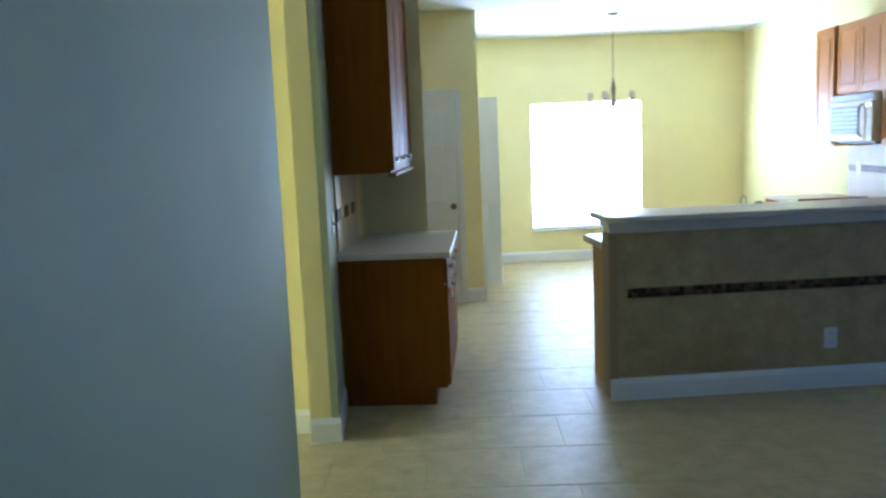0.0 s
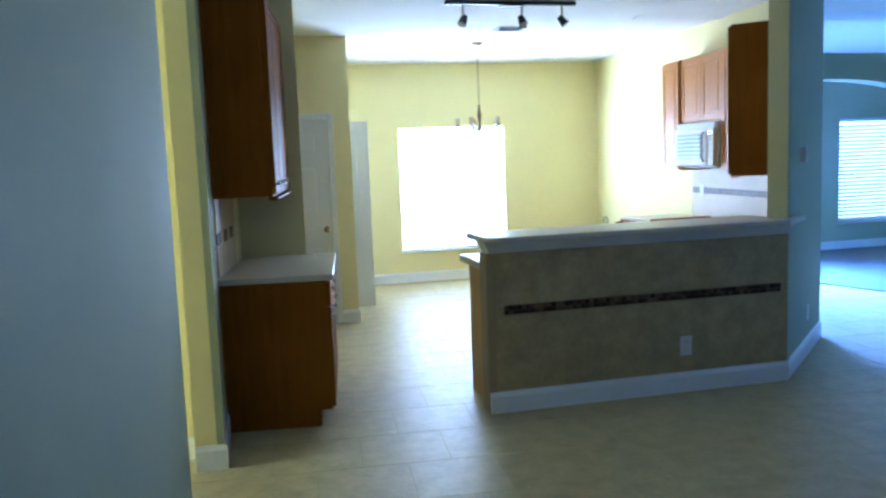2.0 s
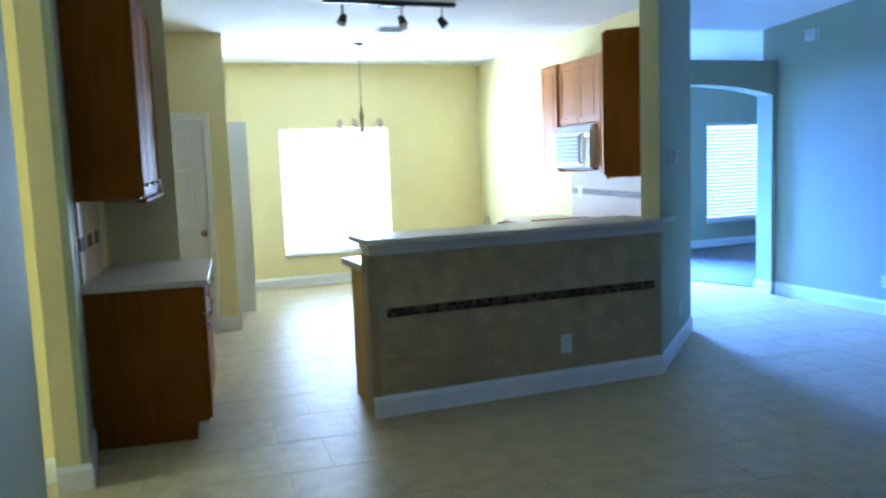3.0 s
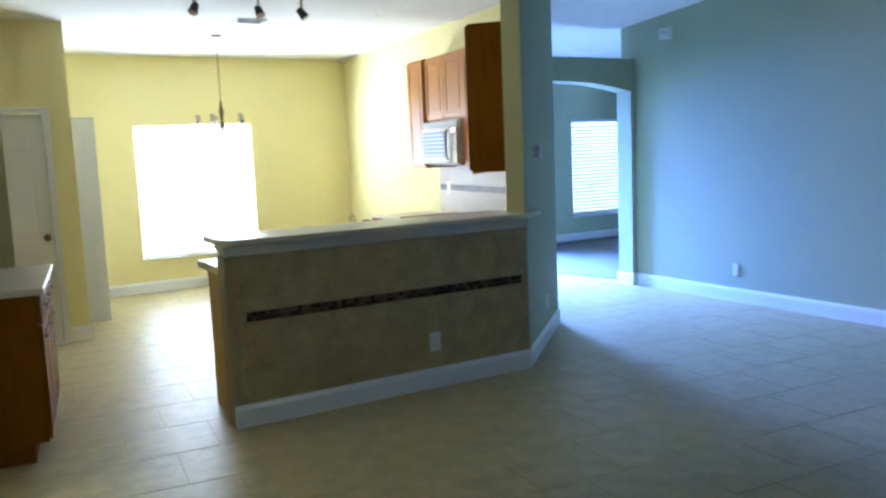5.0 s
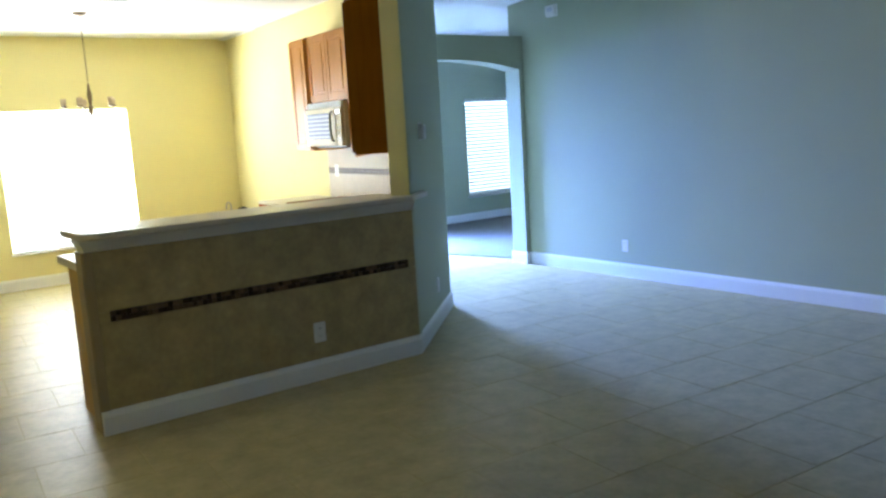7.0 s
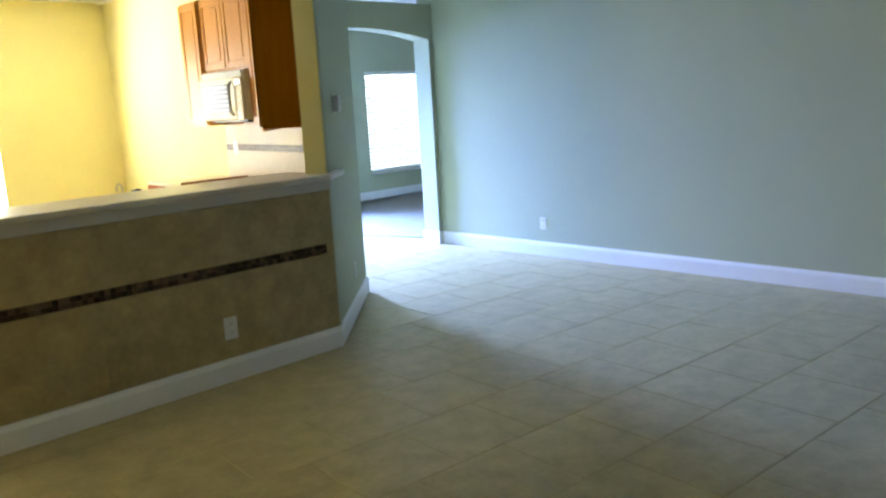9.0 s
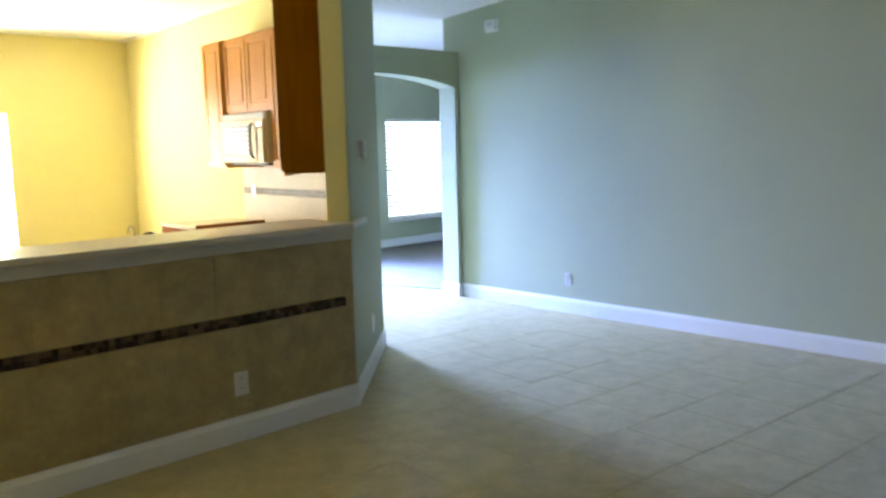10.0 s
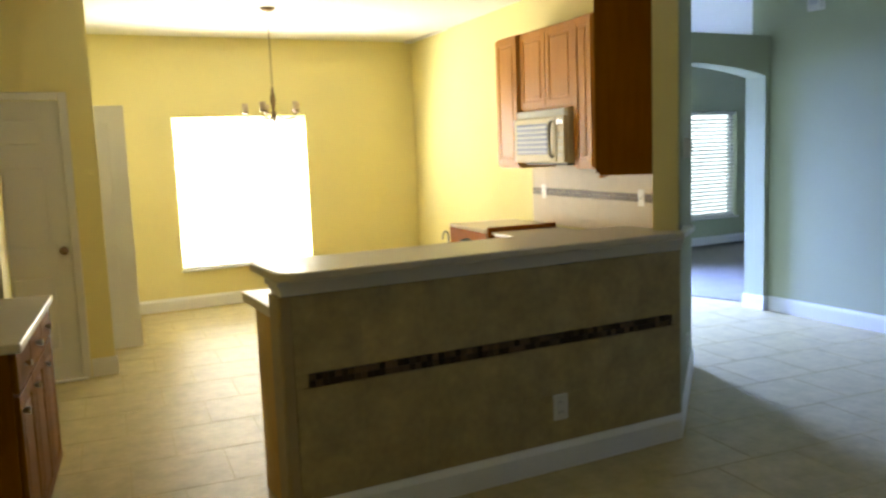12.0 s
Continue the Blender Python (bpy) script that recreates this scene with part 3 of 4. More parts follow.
# short run beside the hall
RUN_END = COUNTER_END - 0.008
lc = on_left_run(thing("base_cabinet", (-0.38, 5.46, 0), "dark brown wooden base cabinet under the short counter", "cabinet"))
part("body", boxed(LEFT_X + 0.004, -0.045, 4.84, RUN_END, 0.105, 0.915, bevel=0.002), DARK_WOOD, lc)
part("toe_kick", boxed(LEFT_X + 0.004, -0.12, 4.842, RUN_END, 0, 0.105), DARK_WOOD, lc)
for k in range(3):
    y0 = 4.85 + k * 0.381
    drawer = part("drawer_front", boxed(-0.045, -0.023, y0, y0 + 0.369, 0.76, 0.905, bevel=0.004), DARK_WOOD, lc)
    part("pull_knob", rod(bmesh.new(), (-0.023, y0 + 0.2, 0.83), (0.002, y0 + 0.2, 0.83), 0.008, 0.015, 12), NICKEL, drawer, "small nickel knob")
    cabinet_door("cabinet_door", lc, -0.045, y0, y0 + 0.369, 0.12, 0.745, 1, DARK_WOOD, (y0 + 0.05, 0.68))
ct = on_left_run(thing("countertop", (-0.35, 5.45, 0.915), "speckled beige countertop on the dark brown base cabinet", "countertop"))
part("slab", boxed(LEFT_X + 0.003, 0.0, 4.825, RUN_END, 0.917, 0.955, bevel=0.006, segments=2), COUNTER, ct)

uc = on_left_run(thing("wall_cabinet", (-0.5, 5.45, 1.415), "tall dark brown wooden wall cabinet over the short counter", "cabinet"))
part("body", boxed(LEFT_X + 0.004, -0.36, 4.84, RUN_END, 1.44, 2.64, bevel=0.002), DARK_WOOD, uc)
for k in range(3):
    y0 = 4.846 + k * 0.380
    cabinet_door("cabinet_door", uc, -0.334, y0, y0 + 0.372, 1.455, 2.62, 1, DARK_WOOD, (y0 + 0.05, 1.52))
part("face_frame", boxed(-0.36, -0.334, 4.841, RUN_END - 0.001, 1.441, 2.639), DARK_WOOD, uc)
part("light_rail", boxed(-0.36, -0.30, 4.836, RUN_END - 0.006, 1.42, 1.439, bevel=0.004), DARK_WOOD, uc)

# range wall, in a frame of its own: x into the wall from the cabinet fronts, y along it
RUN = Matrix.Translation((3.72, 7.385, 0)) @ Matrix.Rotation(-math.atan(0.082), 4, "Z")
WALL = 0.328            # from the fronts to the wall


def on_run(ob):
    ob.matrix_world = RUN @ Matrix.Translation(ORIGIN[ob.name])
    return ob


cab = on_run(thing("wall_cabinet", (0.16, -1.22, 1.42), "orange-brown wooden wall cabinet next to the microwave", "cabinet", "range wall cabinets"))
part("body", boxed(0.0, WALL, -1.40, -1.157, 1.42, 2.485, bevel=0.002), ORANGE_WOOD, cab)
cabinet_door("cabinet_door", cab, 0.0, -1.394, -1.163, 1.435, 2.47, -1, ORANGE_WOOD)
cab = on_run(thing("wall_cabinet", (0.16, -0.65, 1.87), "orange-brown wooden two-door cabinet above the microwave", "cabinet", "range wall cabinets"))
part("body", boxed(0.015, WALL, -1.15, -0.335, 1.87, 2.485, bevel=0.002), ORANGE_WOOD, cab)
cabinet_door("cabinet_door", cab, 0.015, -1.144, -0.747, 1.885, 2.47, -1, ORANGE_WOOD)
cabinet_door("cabinet_door", cab, 0.015, -0.739, -0.341, 1.885, 2.47, -1, ORANGE_WOOD)
cab = on_run(thing("wall_cabinet", (0.16, -0.13, 1.42), "narrow orange-brown wooden wall cabinet beside the microwave", "cabinet", "range wall cabinets"))
part("body", boxed(-0.01, WALL, -0.329, 0.045, 1.42, 2.485, bevel=0.002), ORANGE_WOOD, cab)
cabinet_door("cabinet_door", cab, -0.01, -0.323, 0.039, 1.435, 2.47, -1, ORANGE_WOOD)

# wall cabinet hung on the kitchen side of the angled wall
n_in = -nrm
p0 = Vector((3.097, 4.852)) + along * 0.20
cab = thing("wall_cabinet", (p0.x, p0.y, 1.415), "dark brown wooden wall cabinet on the angled corner wall", "cabinet")


def corner(s0, s1, d0, d1, z0, z1):
    pts = [p0 + along * a + n_in * d for a, d in ((s0, d0), (s1, d0), (s1, d1), (s0, d1))]
    return prism(bmesh.new(), [(p.x, p.y) for p in pts], z0, z1)


part("body", corner(0.0, 0.46, -0.015, 0.305, 1.415, 2.52), DARK_WOOD, cab)
part("cabinet_door", corner(0.004, 0.455, 0.305, 0.325, 1.43, 2.505), DARK_WOOD, cab)
part("bottom_rail", corner(0.0, 0.46, 0.286, 0.306, 1.400, 1.4145), ORANGE_WOOD, cab)

# microwave under the two-door unit
mw = on_run(thing("microwave", (0.13, -0.65, 1.462), "bisque over-range microwave with blind reflections painted on its window", "microwave"))
mw.matrix_world = RUN @ Matrix.Translation((0, -0.09, 0)) @ Matrix.Translation(ORIGIN[mw.name])
part("body", boxed(-0.045, WALL - 0.002, -1.036, -0.264, 1.462, 1.865, bevel=0.006), BISQUE, mw)
mdoor = part("door", boxed(-0.078, -0.046, -0.915, -0.266, 1.47, 1.805, bevel=0.006, segments=2), BISQUE, mw)
part("window", boxed(-0.083, -0.077, -0.80, -0.32, 1.53, 1.76, bevel=0.003), BLUEGREY, mdoor, "pale grey door window")
# blind slats mirrored in the door glass, put in as pale blue strips
REFLECTION = material("painted_blind_reflection", (0.62, 0.66, 0.74), 0.6, 0.04, 4, 60, 0)
for k in range(6):
    part("reflection_stripe", boxed(-0.0855, -0.0825, -0.795, -0.325, 1.54 + k * 0.037, 1.558 + k * 0.037), REFLECTION, mdoor)
part("handle", tube([(-0.077, -0.868, 1.51), (-0.098, -0.868, 1.52), (-0.104, -0.868, 1.57), (-0.106, -0.868, 1.64), (-0.104, -0.868, 1.71), (-0.098, -0.868, 1.76), (-0.077, -0.868, 1.77)], 0.011), VENT, mdoor, "curved grey handle", smooth=True)
pan = part("control_panel", boxed(-0.076, -0.046, -1.03, -0.92, 1.47, 1.805, bevel=0.005), BISQUE, mw)
part("display", boxed(-0.080, -0.075, -1.02, -0.93, 1.745, 1.785, bevel=0.002), DARKGLASS, pan)
for r in range(4):
    for c in range(3):
        part("button", boxed(-0.079, -0.075, -1.02 + c * 0.032, -0.995 + c * 0.032, 1.51 + r * 0.05, 1.542 + r * 0.05, bevel=0.002), PLATE, pan)
for k in range(5):
    part("vent_slat", boxed(-0.062, -0.044, -1.02, -0.28, 1.812 + k * 0.010, 1.817 + k * 0.010), GREY_PLATE, mw)
part("underside_lamp_panel", boxed(-0.01, 0.25, -0.96, -0.33, 1.446, 1.461, bevel=0.003), BLACK, mw)

# tiled splash behind the range, tile by tile
sp = structure("wall_splash_right", boxed(WALL - 0.005, WALL - 0.001, -1.72, 0.075, 0.93, 1.43), SPLASH_GROUT, "cream tiled backsplash with a mosaic strip", "backsplash")
sp.matrix_world = RUN
for row in range(2):
    for k in range(7):
        y0 = -1.715 + k * 0.2555
        part("tile", boxed(WALL - 0.012, WALL - 0.005, y0, y0 + 0.2547, (0.935, 1.236)[row], (1.174, 1.425)[row], bevel=0.0008), SPLASH, sp)
rng = random.Random(4)
for k in range(71):
    for r in range(2):
        y0 = -1.715 + k * 0.0252
        part("mosaic_tile", boxed(WALL - 0.012, WALL - 0.005, y0, y0 + 0.0228, 1.177 + r * 0.029, 1.204 + r * 0.029), rng.choice(MOSAIC[1:3] + MOSAIC[1:2]), sp)


def plate(name, at, axis, label, category, kind="outlet", w=0.072, h=0.116, mat=None):
    """A wall plate at a point of a wall, facing along axis."""
    mat = mat or PLATE
    a = Vector((axis[0], axis[1], 0)).normalized()
    side = Vector((-a.y, a.x, 0))
    p = thing(name, at, label, category)
    c = Vector(at)

    def slab(s0, s1, z0, z1, d0, d1, bev=0.002):
        bm = boxed(s0, s1, d0, d1, z0, z1, bevel=bev)
        for v in bm.verts:
            v.co = c + side * v.co.x + a * v.co.y + Vector((0, 0, v.co.z))
        bmesh.ops.recalc_face_normals(bm, faces=bm.faces)
        return bm

    part("cover", slab(-w / 2, w / 2, -h / 2, h / 2, 0.0, 0.006, 0.0025), mat, p)
    if kind == "outlet":
        for dz in (-0.026, 0.026):
            s = part("socket", slab(-0.017, 0.017, dz - 0.014, dz + 0.014, 0.006, 0.008), mat, p)
            for dx in (-0.007, 0.007):
                part("slot", slab(dx - 0.0015, dx + 0.0015, dz - 0.004, dz + 0.007, 0.008, 0.0085, 0), BLACK, s)
    elif kind == "switch":
        part("toggle", slab(-0.006, 0.006, -0.012, 0.012, 0.006, 0.016), mat, p)
    elif kind == "box":
        part("case", slab(-w * 0.42, w * 0.42, -h * 0.42, h * 0.42, 0.006, 0.042, 0.006), mat, p)
        part("face", slab(-w * 0.25, w * 0.25, -h * 0.1, h * 0.28, 0.042, 0.044), GREY_PLATE, p)
    return p


def run_point(x, y, z):
    return tuple(RUN @ Vector((x, y, z)))


plate("outlet", run_point(WALL - 0.012, -0.13, 1.205), (-1, 0.082), "ivory outlet on the cream backsplash", "outlet")
plate("light_switch", run_point(WALL - 0.012, -1.50, 1.205), (-1, 0.082), "ivory switch on the cream backsplash", "switch", "switch")
plate("outlet", (2.318, BAR_Y, 0.315), (0, -1), "ivory outlet low on the taupe tiled bar front", "outlet", w=0.085, h=0.13)
plate("outlet", (RIGHT_X, 5.30, 0.312), (-1, 0), "ivory outlet low on the long plain wall", "outlet")
q = A + along * 0.48
plate("thermostat", (q.x, q.y, 1.555), nrm, "pale thermostat on the angled wall", "thermostat", "box", 0.09, 0.13, PLATE)
q = A + along * 0.87
plate("outlet", (q.x, q.y, 0.32), nrm, "ivory outlet low on the angled wall", "outlet")
plate("alarm_siren", (RIGHT_X, 6.19, 2.69), (-1, 0), "small white alarm box high on the plain wall", "alarm", "box", 0.16, 0.12)
plate("light_switch", (LEFT_X, 4.62, 1.17), (1, 0), "ivory light switch on the wall beside the hall", "switch", "switch", w=0.115)

# splash over the short counter
sl = on_left_run(structure("wall_splash_left", boxed(LEFT_X, LEFT_X + 0.004, 4.86, 5.66, 0.957, 1.438), SPLASH_GROUT, "pale tiled backsplash over the short counter", "backsplash"))
for row in range(2):
    for k in range(4):
        y0 = 4.862 + k * 0.199
        part("tile", boxed(LEFT_X + 0.004, LEFT_X + 0.011, y0, y0 + 0.196, (0.959, 1.232)[row], (1.150, 1.435)[row], bevel=0.002), SPLASH, sl)
for k in range(15):
    y0 = 4.868 + k * 0.0525
    part("mosaic_tile", boxed(LEFT_X + 0.004, LEFT_X + 0.011, y0, y0 + 0.049, 1.155, 1.228), MOSAIC[0] if k % 5 in (0, 1, 2) else SPLASH, sl)

# ---------------------------------------------------------------- breakfast bar
def rounded_plan(x0, x1, y0, y1, r, n=6):
    """A plan outline whose two left corners are rounded."""
    pts = []
    for k in range(n + 1):
        a = math.pi + (math.pi / 2) * k / n
        pts.append((x0 + r + r * math.cos(a), y0 + r + r * math.sin(a)))
    return pts, [(x0 + 0.03 - 0.03 * math.sin(a), y1 - 0.03 + 0.03 * math.cos(a)) for a in (0, 0.5, 1.0, math.pi / 2)]


bt = thing("bar_top", (2.1, 4.77, 1.09), "speckled beige bar top over the tiled half wall", "countertop")
near, far_end = rounded_plan(0.925, 3.2, 4.57, 5.06, 0.10)
tip = A + along * 0.30
off = nrm * 0.065
outline = near + [(3.075, 4.57), (tip.x + off.x, tip.y + off.y), (tip.x, tip.y), (3.094, BAR_Y), (3.094, 5.06)] + far_end
bm = prism(bmesh.new(), outline, 1.092, 1.130)
rim = [e for e in bm.edges if abs(e.verts[0].co.z - e.verts[1].co.z) < 1e-6]
bmesh.ops.bevel(bm, geom=rim, offset=0.010, segments=3, affect="EDGES", profile=0.5)
part("slab", bm, COUNTER, bt)
mo = bmesh.new()
for d, z0, z1 in ((0.006, 1.027, 1.048), (0.014, 1.048, 1.069), (0.026, 1.069, 1.091)):
    box(mo, 0.955 - d, 3.12, BAR_Y + 0.010 - d, BAR_Y + 0.016, z0, z1)
    box(mo, 0.955 - d, 0.953, BAR_Y + 0.017, 4.78 + d, z0, z1)
part("cove_moulding", mo, MOULD, bt, "tan cove moulding under the bar top")
structure("trim_bar_end", boxed(0.935, 0.954, BAR_Y + 0.016, 4.78, 0, 1.026), END_PAINT, "olive tan painted end of the half wall", "trim")
structure("trim_bar_corner", boxed(0.940, 0.985, BAR_Y, BAR_Y + 0.0135, 0.135, 1.026), BAR_GROUT, "taupe painted edge beside the bar tiles", "trim")

pc = thing("base_cabinet", (1.9, 5.08, 0), "orange-brown wooden peninsula cabinet behind the bar", "cabinet")
part("end_panel", boxed(0.985, 1.005, 4.785, 5.22, 0.0, 0.885, bevel=0.002), MAPLE, pc, "pale maple end panel")
part("body", boxed(1.006, 2.95, 4.785, 5.22, 0.10, 0.885), ORANGE_WOOD, pc)
part("toe_kick", boxed(1.006, 2.95, 4.785, 5.16, 0, 0.10), TOE, pc)
pt = thing("countertop", (1.9, 5.1, 0.887), "speckled beige peninsula countertop below the bar top", "countertop")
part("slab", boxed(0.975, 3.09, 4.782, 5.44, 0.887, 0.936, bevel=0.006, segments=2), COUNTER, pt)

# range and the units beside it
rc = on_run(thing("base_cabinet", (0.03, -0.93, 0), "orange-brown wooden base cabinet along the range wall", "cabinet"))
part("body", boxed(-0.27, WALL - 0.014, -1.55, -0.335, 0.10, 0.885), ORANGE_WOOD, rc)
part("toe_kick", boxed(-0.20, WALL - 0.014, -1.55, -0.335, 0, 0.10), TOE, rc)
for k in range(3):
    cabinet_door("cabinet_door", rc, -0.27, -1.54 + k * 0.40, -1.15 + k * 0.40, 0.12, 0.87, -1, ORANGE_WOOD, (-1.19 + k * 0.40, 0.8))
rt = on_run(thing("countertop", (0.03, -0.93, 0.887), "speckled beige countertop beside the range", "countertop"))
part("slab", boxed(-0.30, WALL - 0.014, -1.55, -0.333, 0.887, 0.915, bevel=0.006), COUNTER, rt)

rg = on_run(thing("range", (0.0, 0.06, 0), "bisque electric range with brown side panels", "stove"))
part("body", boxed(-0.33, WALL - 0.016, -0.315, 0.435, 0.02, 0.915, bevel=0.006), BISQUE, rg)
part("side_panel", boxed(-0.325, WALL - 0.02, -0.327, -0.3155, 0.03, 0.952, bevel=0.003), BROWN_PANEL, rg, "brown enamelled side panel")
part("side_panel", boxed(-0.325, WALL - 0.02, 0.4355, 0.447, 0.03, 0.928, bevel=0.003), BROWN_PANEL, rg, "brown enamelled side panel")
part("cooktop", boxed(-0.345, WALL - 0.016, -0.314, 0.434, 0.916, 0.934, bevel=0.005), BISQUE, rg)
part("front_panel", boxed(-0.337, -0.331, -0.313, 0.433, 0.05, 0.905, bevel=0.002), BROWN_PANEL, rg, "brown enamelled oven front")
part("oven_handle", tube([(-0.337, -0.22, 0.78), (-0.37, -0.20, 0.78), (-0.375, 0.06, 0.78), (-0.37, 0.32, 0.78), (-0.337, 0.34, 0.78)], 0.011), BROWN_PANEL, rg)
part("oven_window", boxed(-0.342, -0.3365, -0.18, 0.31, 0.42, 0.66, bevel=0.002), DARKGLASS, rg)

# tap and sprayer of the peninsula sink
tp = thing("kitchen_tap", (2.02, 5.36, 0.936), "slim brushed metal gooseneck kitchen tap", "tap")
part("base", lathe(bmesh.new(), [(0.028, 0.0), (0.026, 0.02), (0.016, 0.035), (0.014, 0.06)], (2.08, 5.30, 0.936), 16), NICKEL, tp, smooth=True)
arc = [(2.08, 5.30, 0.97), (2.075, 5.30, 1.08)] + [(2.058 + 0.017 * math.cos(a), 5.30, 1.13 + 0.03 * math.sin(a)) for a in (k * math.pi / 8 for k in range(9))] + [(2.041, 5.30, 1.118)]
part("spout", tube(arc, 0.0055), NICKEL, tp, smooth=True)
part("lever", rod(bmesh.new(), (2.10, 5.30, 0.98), (2.15, 5.30, 1.01), 0.006, 0.008, 8), NICKEL, tp)
sy = thing("sink_sprayer", (2.10, 5.08, 0.936), "small black sink sprayer standing behind the bar", "sprayer")
part("base", lathe(bmesh.new(), [(0.022, 0.0), (0.02, 0.015), (0.012, 0.03)], (2.12, 5.10, 0.936), 14), BLACK, sy, smooth=True)
part("neck", rod(bmesh.new(), (2.12, 5.10, 0.95), (2.11, 5.10, 1.10), 0.009, 0.011, 10), BLACK, sy)
part("head", tube([(2.115, 5.10, 1.09), (2.105, 5.10, 1.118), (2.08, 5.10, 1.130), (2.045, 5.10, 1.125)], 0.010), BLACK, sy, smooth=True)

# tiles of the bar front
rng = random.Random(8)
rows = ((0.137, 0.628), (0.690, 1.026))
for z0, z1 in rows:
    n = 2 if z1 - z0 > 0.4 else 1
    for r in range(n):
        za, zb = z0 + (z1 - z0) * r / n, z0 + (z1 - z0) * (r + 1) / n
        for k in range(7):
            x0 = 0.987 + k * 0.3025
            part("tile", boxed(x0 + 0.0004, x0 + 0.3021, BAR_Y, BAR_Y + 0.0135, za + 0.0004, zb - 0.0004), BAR_TILE, BARWALL)
for z0, z1 in ((0.630, 0.688),):
    part("tile", boxed(0.987, 1.045, BAR_Y, BAR_Y + 0.0135, z0, z1, bevel=0.0012), BAR_TILE, BARWALL)
    part("tile", boxed(3.025, 3.105, BAR_Y, BAR_Y + 0.0135, z0, z1, bevel=0.0012), BAR_TILE, BARWALL)
xm = 1.047
while xm < 3.02:
    for r in range(2):
        part("mosaic_tile", boxed(xm, xm + 0.0275, BAR_Y - 0.002, BAR_Y + 0.0135, 0.631 + r * 0.029, 0.658 + r * 0.029), rng.choice(MOSAIC[:1] * 4 + MOSAIC[1:2] * 3 + MOSAIC[2:]), BARWALL)
    xm += 0.029

# ---------------------------------------------------------------- ceiling fittings
tl = thing("track_light", (1.67, 6.15, CEIL), "black track light with three swivel spots on the ceiling", "ceiling light")
part("track", boxed(1.12, 2.215, 6.125, 6.175, CEIL - 0.03, CEIL - 0.001, bevel=0.004), BLACK, tl)
part("feed_box", boxed(1.57, 1.77, 6.10, 6.20, CEIL - 0.045, CEIL - 0.0305, bevel=0.005), BLACK, tl)
for x, aim in ((1.265, (-0.35, -0.3)), (1.755, (0.1, -0.5)), (2.10, (0.5, -0.3))):
    sp_ = part("spot", rod(bmesh.new(), (x, 6.15, CEIL - 0.031), (x, 6.15, CEIL - 0.115), 0.010, sides=10), PLATE, tl, "black swivel spot on a pale stem")
    d = Vector((aim[0], aim[1], -0.75)).normalized()
    c = Vector((x, 6.15, CEIL - 0.15))
    head = bmesh.new()
    rod(head, c - d * 0.038, c + d * 0.042, 0.025, 0.036, 18)
    part("head", head, BLACK, sp_)
    part("lens", rod(bmesh.new(), c + d * 0.0425, c + d * 0.046, 0.031, 0.031, 18), FROST, sp_)

cv = thing("ceiling_vent", (2.08, 7.48, CEIL), "white metal ceiling air vent with slats", "vent")
vf = bmesh.new()
box(vf, 1.96, 2.24, 7.38, 7.41, CEIL - 0.014, CEIL - 0.001)
box(vf, 1.96, 2.24, 7.57, 7.6, CEIL - 0.014, CEIL - 0.001)
box(vf, 1.96, 1.99, 7.41, 7.57, CEIL - 0.014, CEIL - 0.001)
box(vf, 2.21, 2.24, 7.41, 7.57, CEIL - 0.014, CEIL - 0.001)
part("frame", vf, VENT, cv)
part("backing", boxed(1.99, 2.21, 7.41, 7.57, CEIL - 0.004, CEIL - 0.001), BLACK, cv)
for k in range(7):
    bm = boxed(1.99, 2.21, -0.009, 0.009, -0.001, 0.001)
    bmesh.ops.rotate(bm, verts=bm.verts, cent=(0, 0, 0), matrix=Matrix.Rotation(radians(35), 3, "X"))
    bmesh.ops.translate(bm, verts=bm.verts, vec=(0, 7.422 + k * 0.0227, CEIL - 0.011))
    part("slat", bm, VENT, cv)

CX, CY = 2.055, 8.46
ch = thing("chandelier", (CX, CY, CEIL), "bronze five-arm chandelier with frosted glass cups on a chain", "chandelier")
part("canopy", lathe(bmesh.new(), [(0.012, -0.035), (0.04, -0.028), (0.062, -0.01), (0.066, -0.001)], (CX, CY, CEIL), 22), BRONZE, ch, smooth=True)
for k in range(17):
    z = CEIL - 0.05 - k * 0.036
    ring = []
    for j in range(11):
        a = 2 * math.pi * j / 10
        ring.append((CX + (0.009 * math.cos(a) if k % 2 else 0), CY + (0 if k % 2 else 0.009 * math.cos(a)), z + 0.021 * math.sin(a)))
    part("chain_link", tube(ring, 0.0022, 5), BRONZE, ch)
part("stem", lathe(bmesh.new(), [(0.004, -0.99), (0.012, -0.95), (0.024, -0.91), (0.012, -0.87), (0.020, -0.82), (0.026, -0.77), (0.014, -0.72), (0.008, -0.66)], (CX, CY, CEIL), 16), BRONZE, ch, smooth=True)
for k in range(5):
    a = 2 * math.pi * k / 5 + 0.3
    ca, sa = math.cos(a), math.sin(a)
    pts = [(CX + r * ca, CY + r * sa, CEIL + z) for r, z in ((0.015, -0.88), (0.07, -0.93), (0.14, -0.95), (0.21, -0.93), (0.24, -0.89))]
    arm = part("arm", tube(pts, 0.0045, 7), BRONZE, ch, smooth=True)
    c = (CX + 0.24 * ca, CY + 0.24 * sa, CEIL - 0.89)
    part("cup", lathe(bmesh.new(), [(0.012, 0.0), (0.03, 0.008), (0.032, 0.014)], c, 14), BRONZE, arm)
    part("glass_shade", lathe(bmesh.new(), [(0.016, 0.014), (0.024, 0.03), (0.027, 0.055), (0.026, 0.085)], c, 16), FROST, arm, "frosted glass shade", smooth=True)

# ---------------------------------------------------------------- floor tiles
TURN, SIZE = radians(-4.9), 0.484
cu, su = math.cos(TURN), math.sin(TURN)


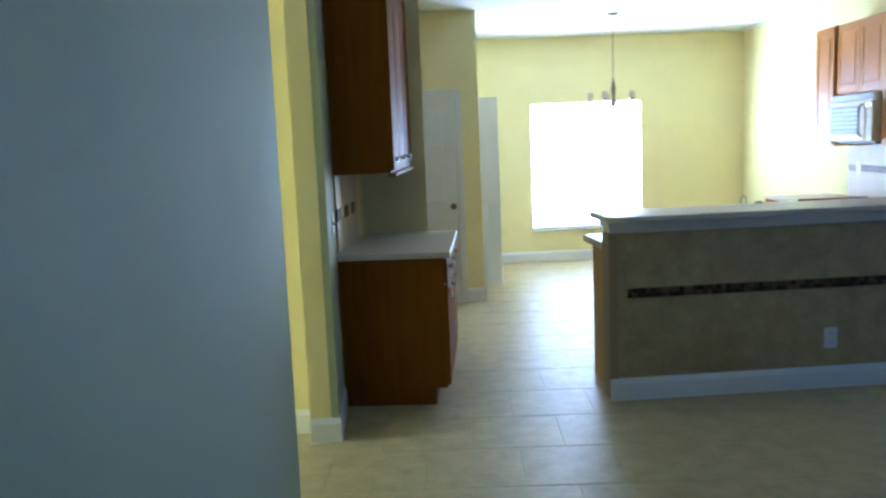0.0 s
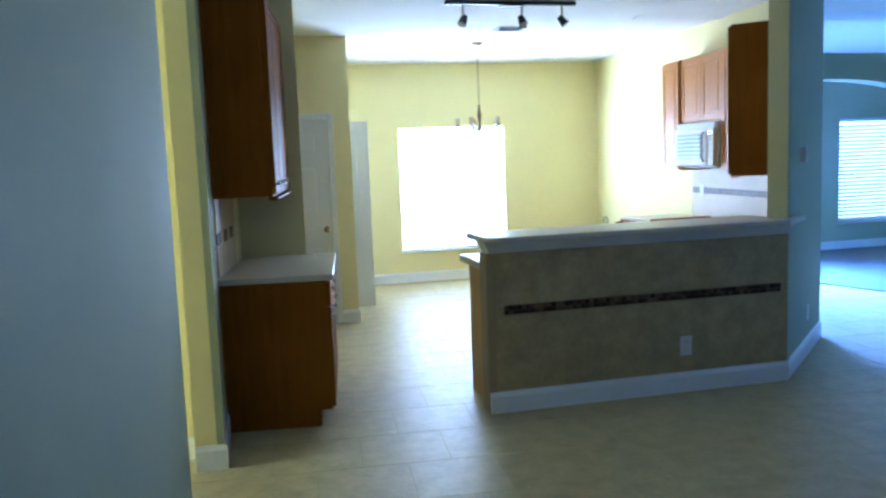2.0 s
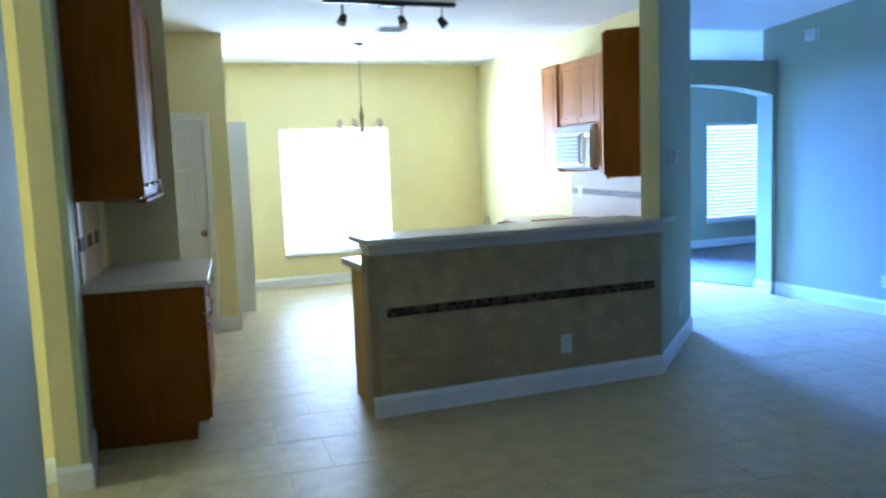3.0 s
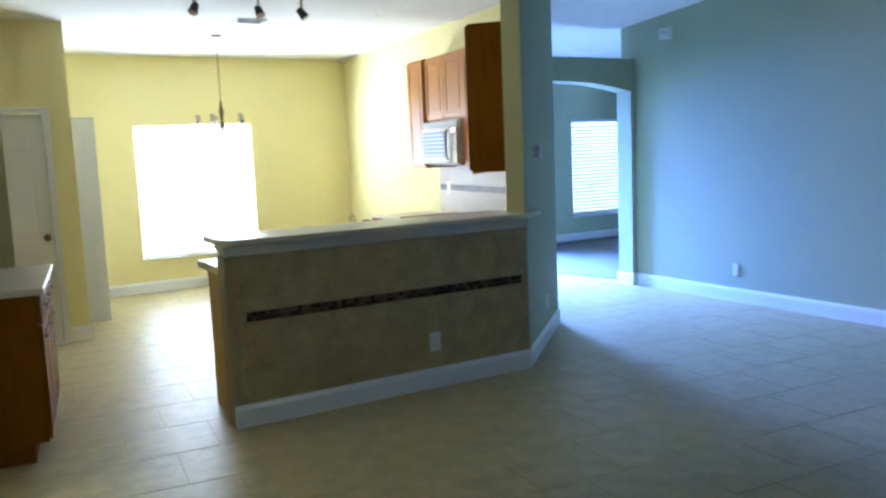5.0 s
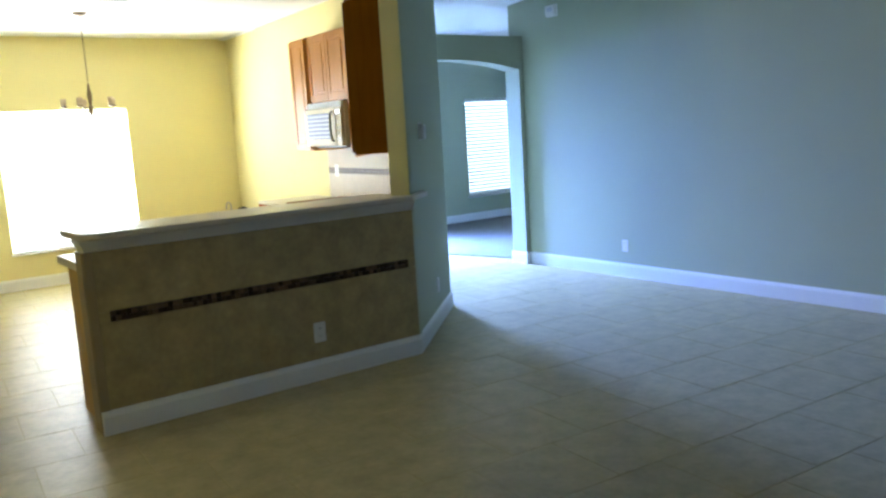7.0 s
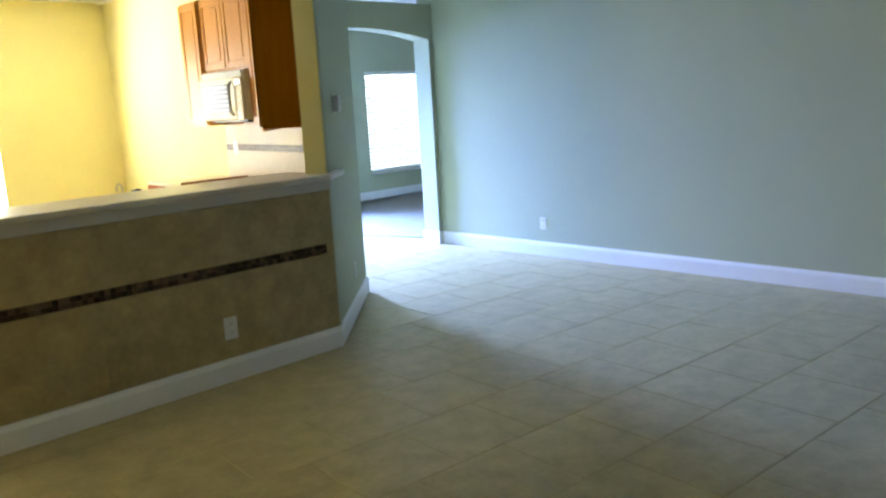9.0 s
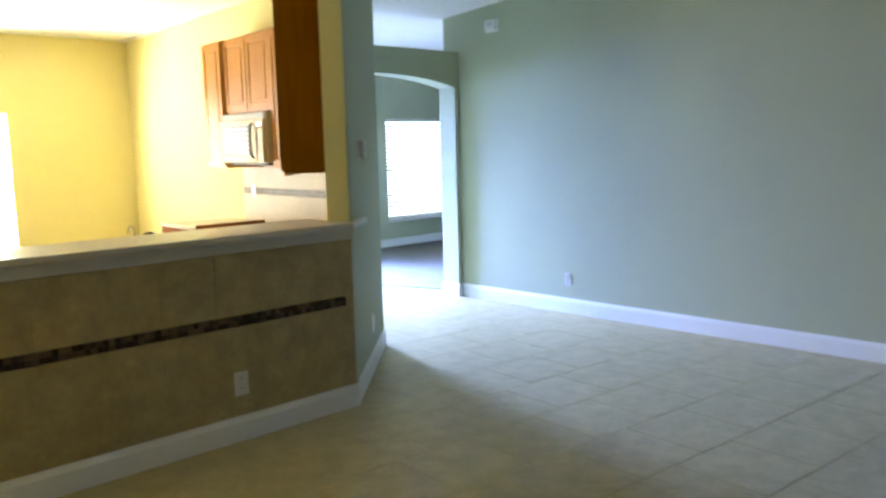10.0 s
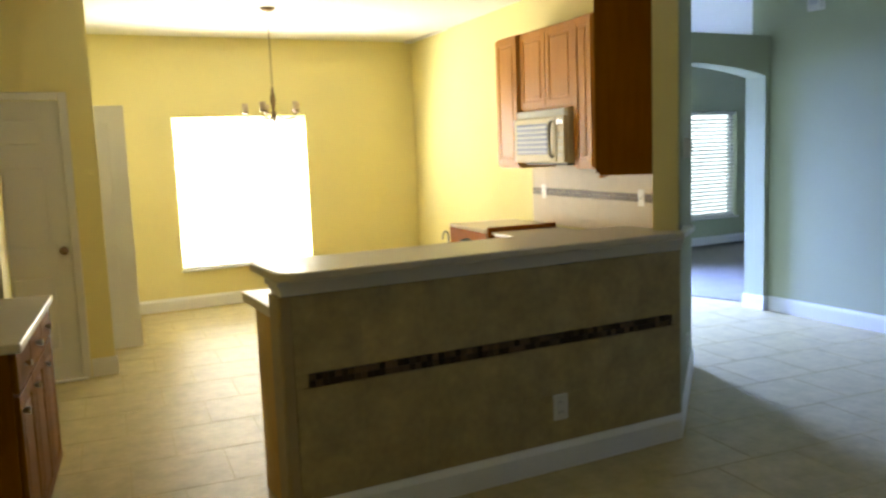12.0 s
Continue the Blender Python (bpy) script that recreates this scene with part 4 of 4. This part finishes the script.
def to_plan(u, v):
    return (u * cu - v * su, u * su + v * cu)


def tile_bm():
    bm = bmesh.new()
    h = SIZE / 2 - 0.003
    low = [bm.verts.new((x, y, -0.008)) for x, y in ((-h, -h), (h, -h), (h, h), (-h, h))]
    mid = [bm.verts.new((x, y, -0.0008)) for x, y in ((-h, -h), (h, -h), (h, h), (-h, h))]
    g = h - 0.0012
    top = [bm.verts.new((x, y, 0)) for x, y in ((-g, -g), (g, -g), (g, g), (-g, g))]
    for a, b in ((low, mid), (mid, top)):
        for k in range(4):
            bm.faces.new((a[k], a[(k + 1) % 4], b[(k + 1) % 4], b[k]))
    bm.faces.new(top)
    return bm


tile_mesh = finish("tile", tile_bm(), FLOOR_TILE)
verts, faces, singles = [], [], []
for kv in range(-20, 30):
    for ku in range(-20, 40):
        u = 0.405 + (ku + 0.5) * SIZE + (0.5 * SIZE if kv % 2 else 0)
        v = 4.473 + (kv + 0.5) * SIZE
        px, py = to_plan(u, v)
        inside = (-0.78 < px < 6.3 and SOUTH_Y + 0.3 < py < 7.0) or (-0.9 < px < 4.3 and 6.9 < py < DIN_Y) or (4.2 < px < 6.4 and 6.9 < py < FAR_Y) or (-4.9 < px < -0.7 and 3.3 < py < 4.4)
        if not inside:
            continue
        singles.append((px, py))
near_tiles = sorted(singles, key=lambda p: (p[0] - 1.6) ** 2 + (p[1] - 4.2) ** 2)
for px, py in near_tiles[:300]:
    ob = new("tile", tile_mesh)
    ob.parent = FLOOR
    ob.matrix_basis = Matrix.Translation((px, py, 0)) @ Matrix.Rotation(TURN, 4, "Z")
src = [v.co.copy() for v in tile_mesh.vertices]
polys = [tuple(p.vertices) for p in tile_mesh.polygons]
for px, py in near_tiles[300:]:
    base = len(verts)
    for c in src:
        verts.append((px + c.x * cu - c.y * su, py + c.x * su + c.y * cu, c.z))
    faces.extend(tuple(base + k for k in p) for p in polys)
rest = bpy.data.meshes.new("tiles_beyond")
rest.from_pydata(verts, [], faces)
rest.materials.append(FLOOR_TILE)
ob = new("tiles_beyond", rest)
ob.parent = FLOOR
tagged(ob, kind="stuff")
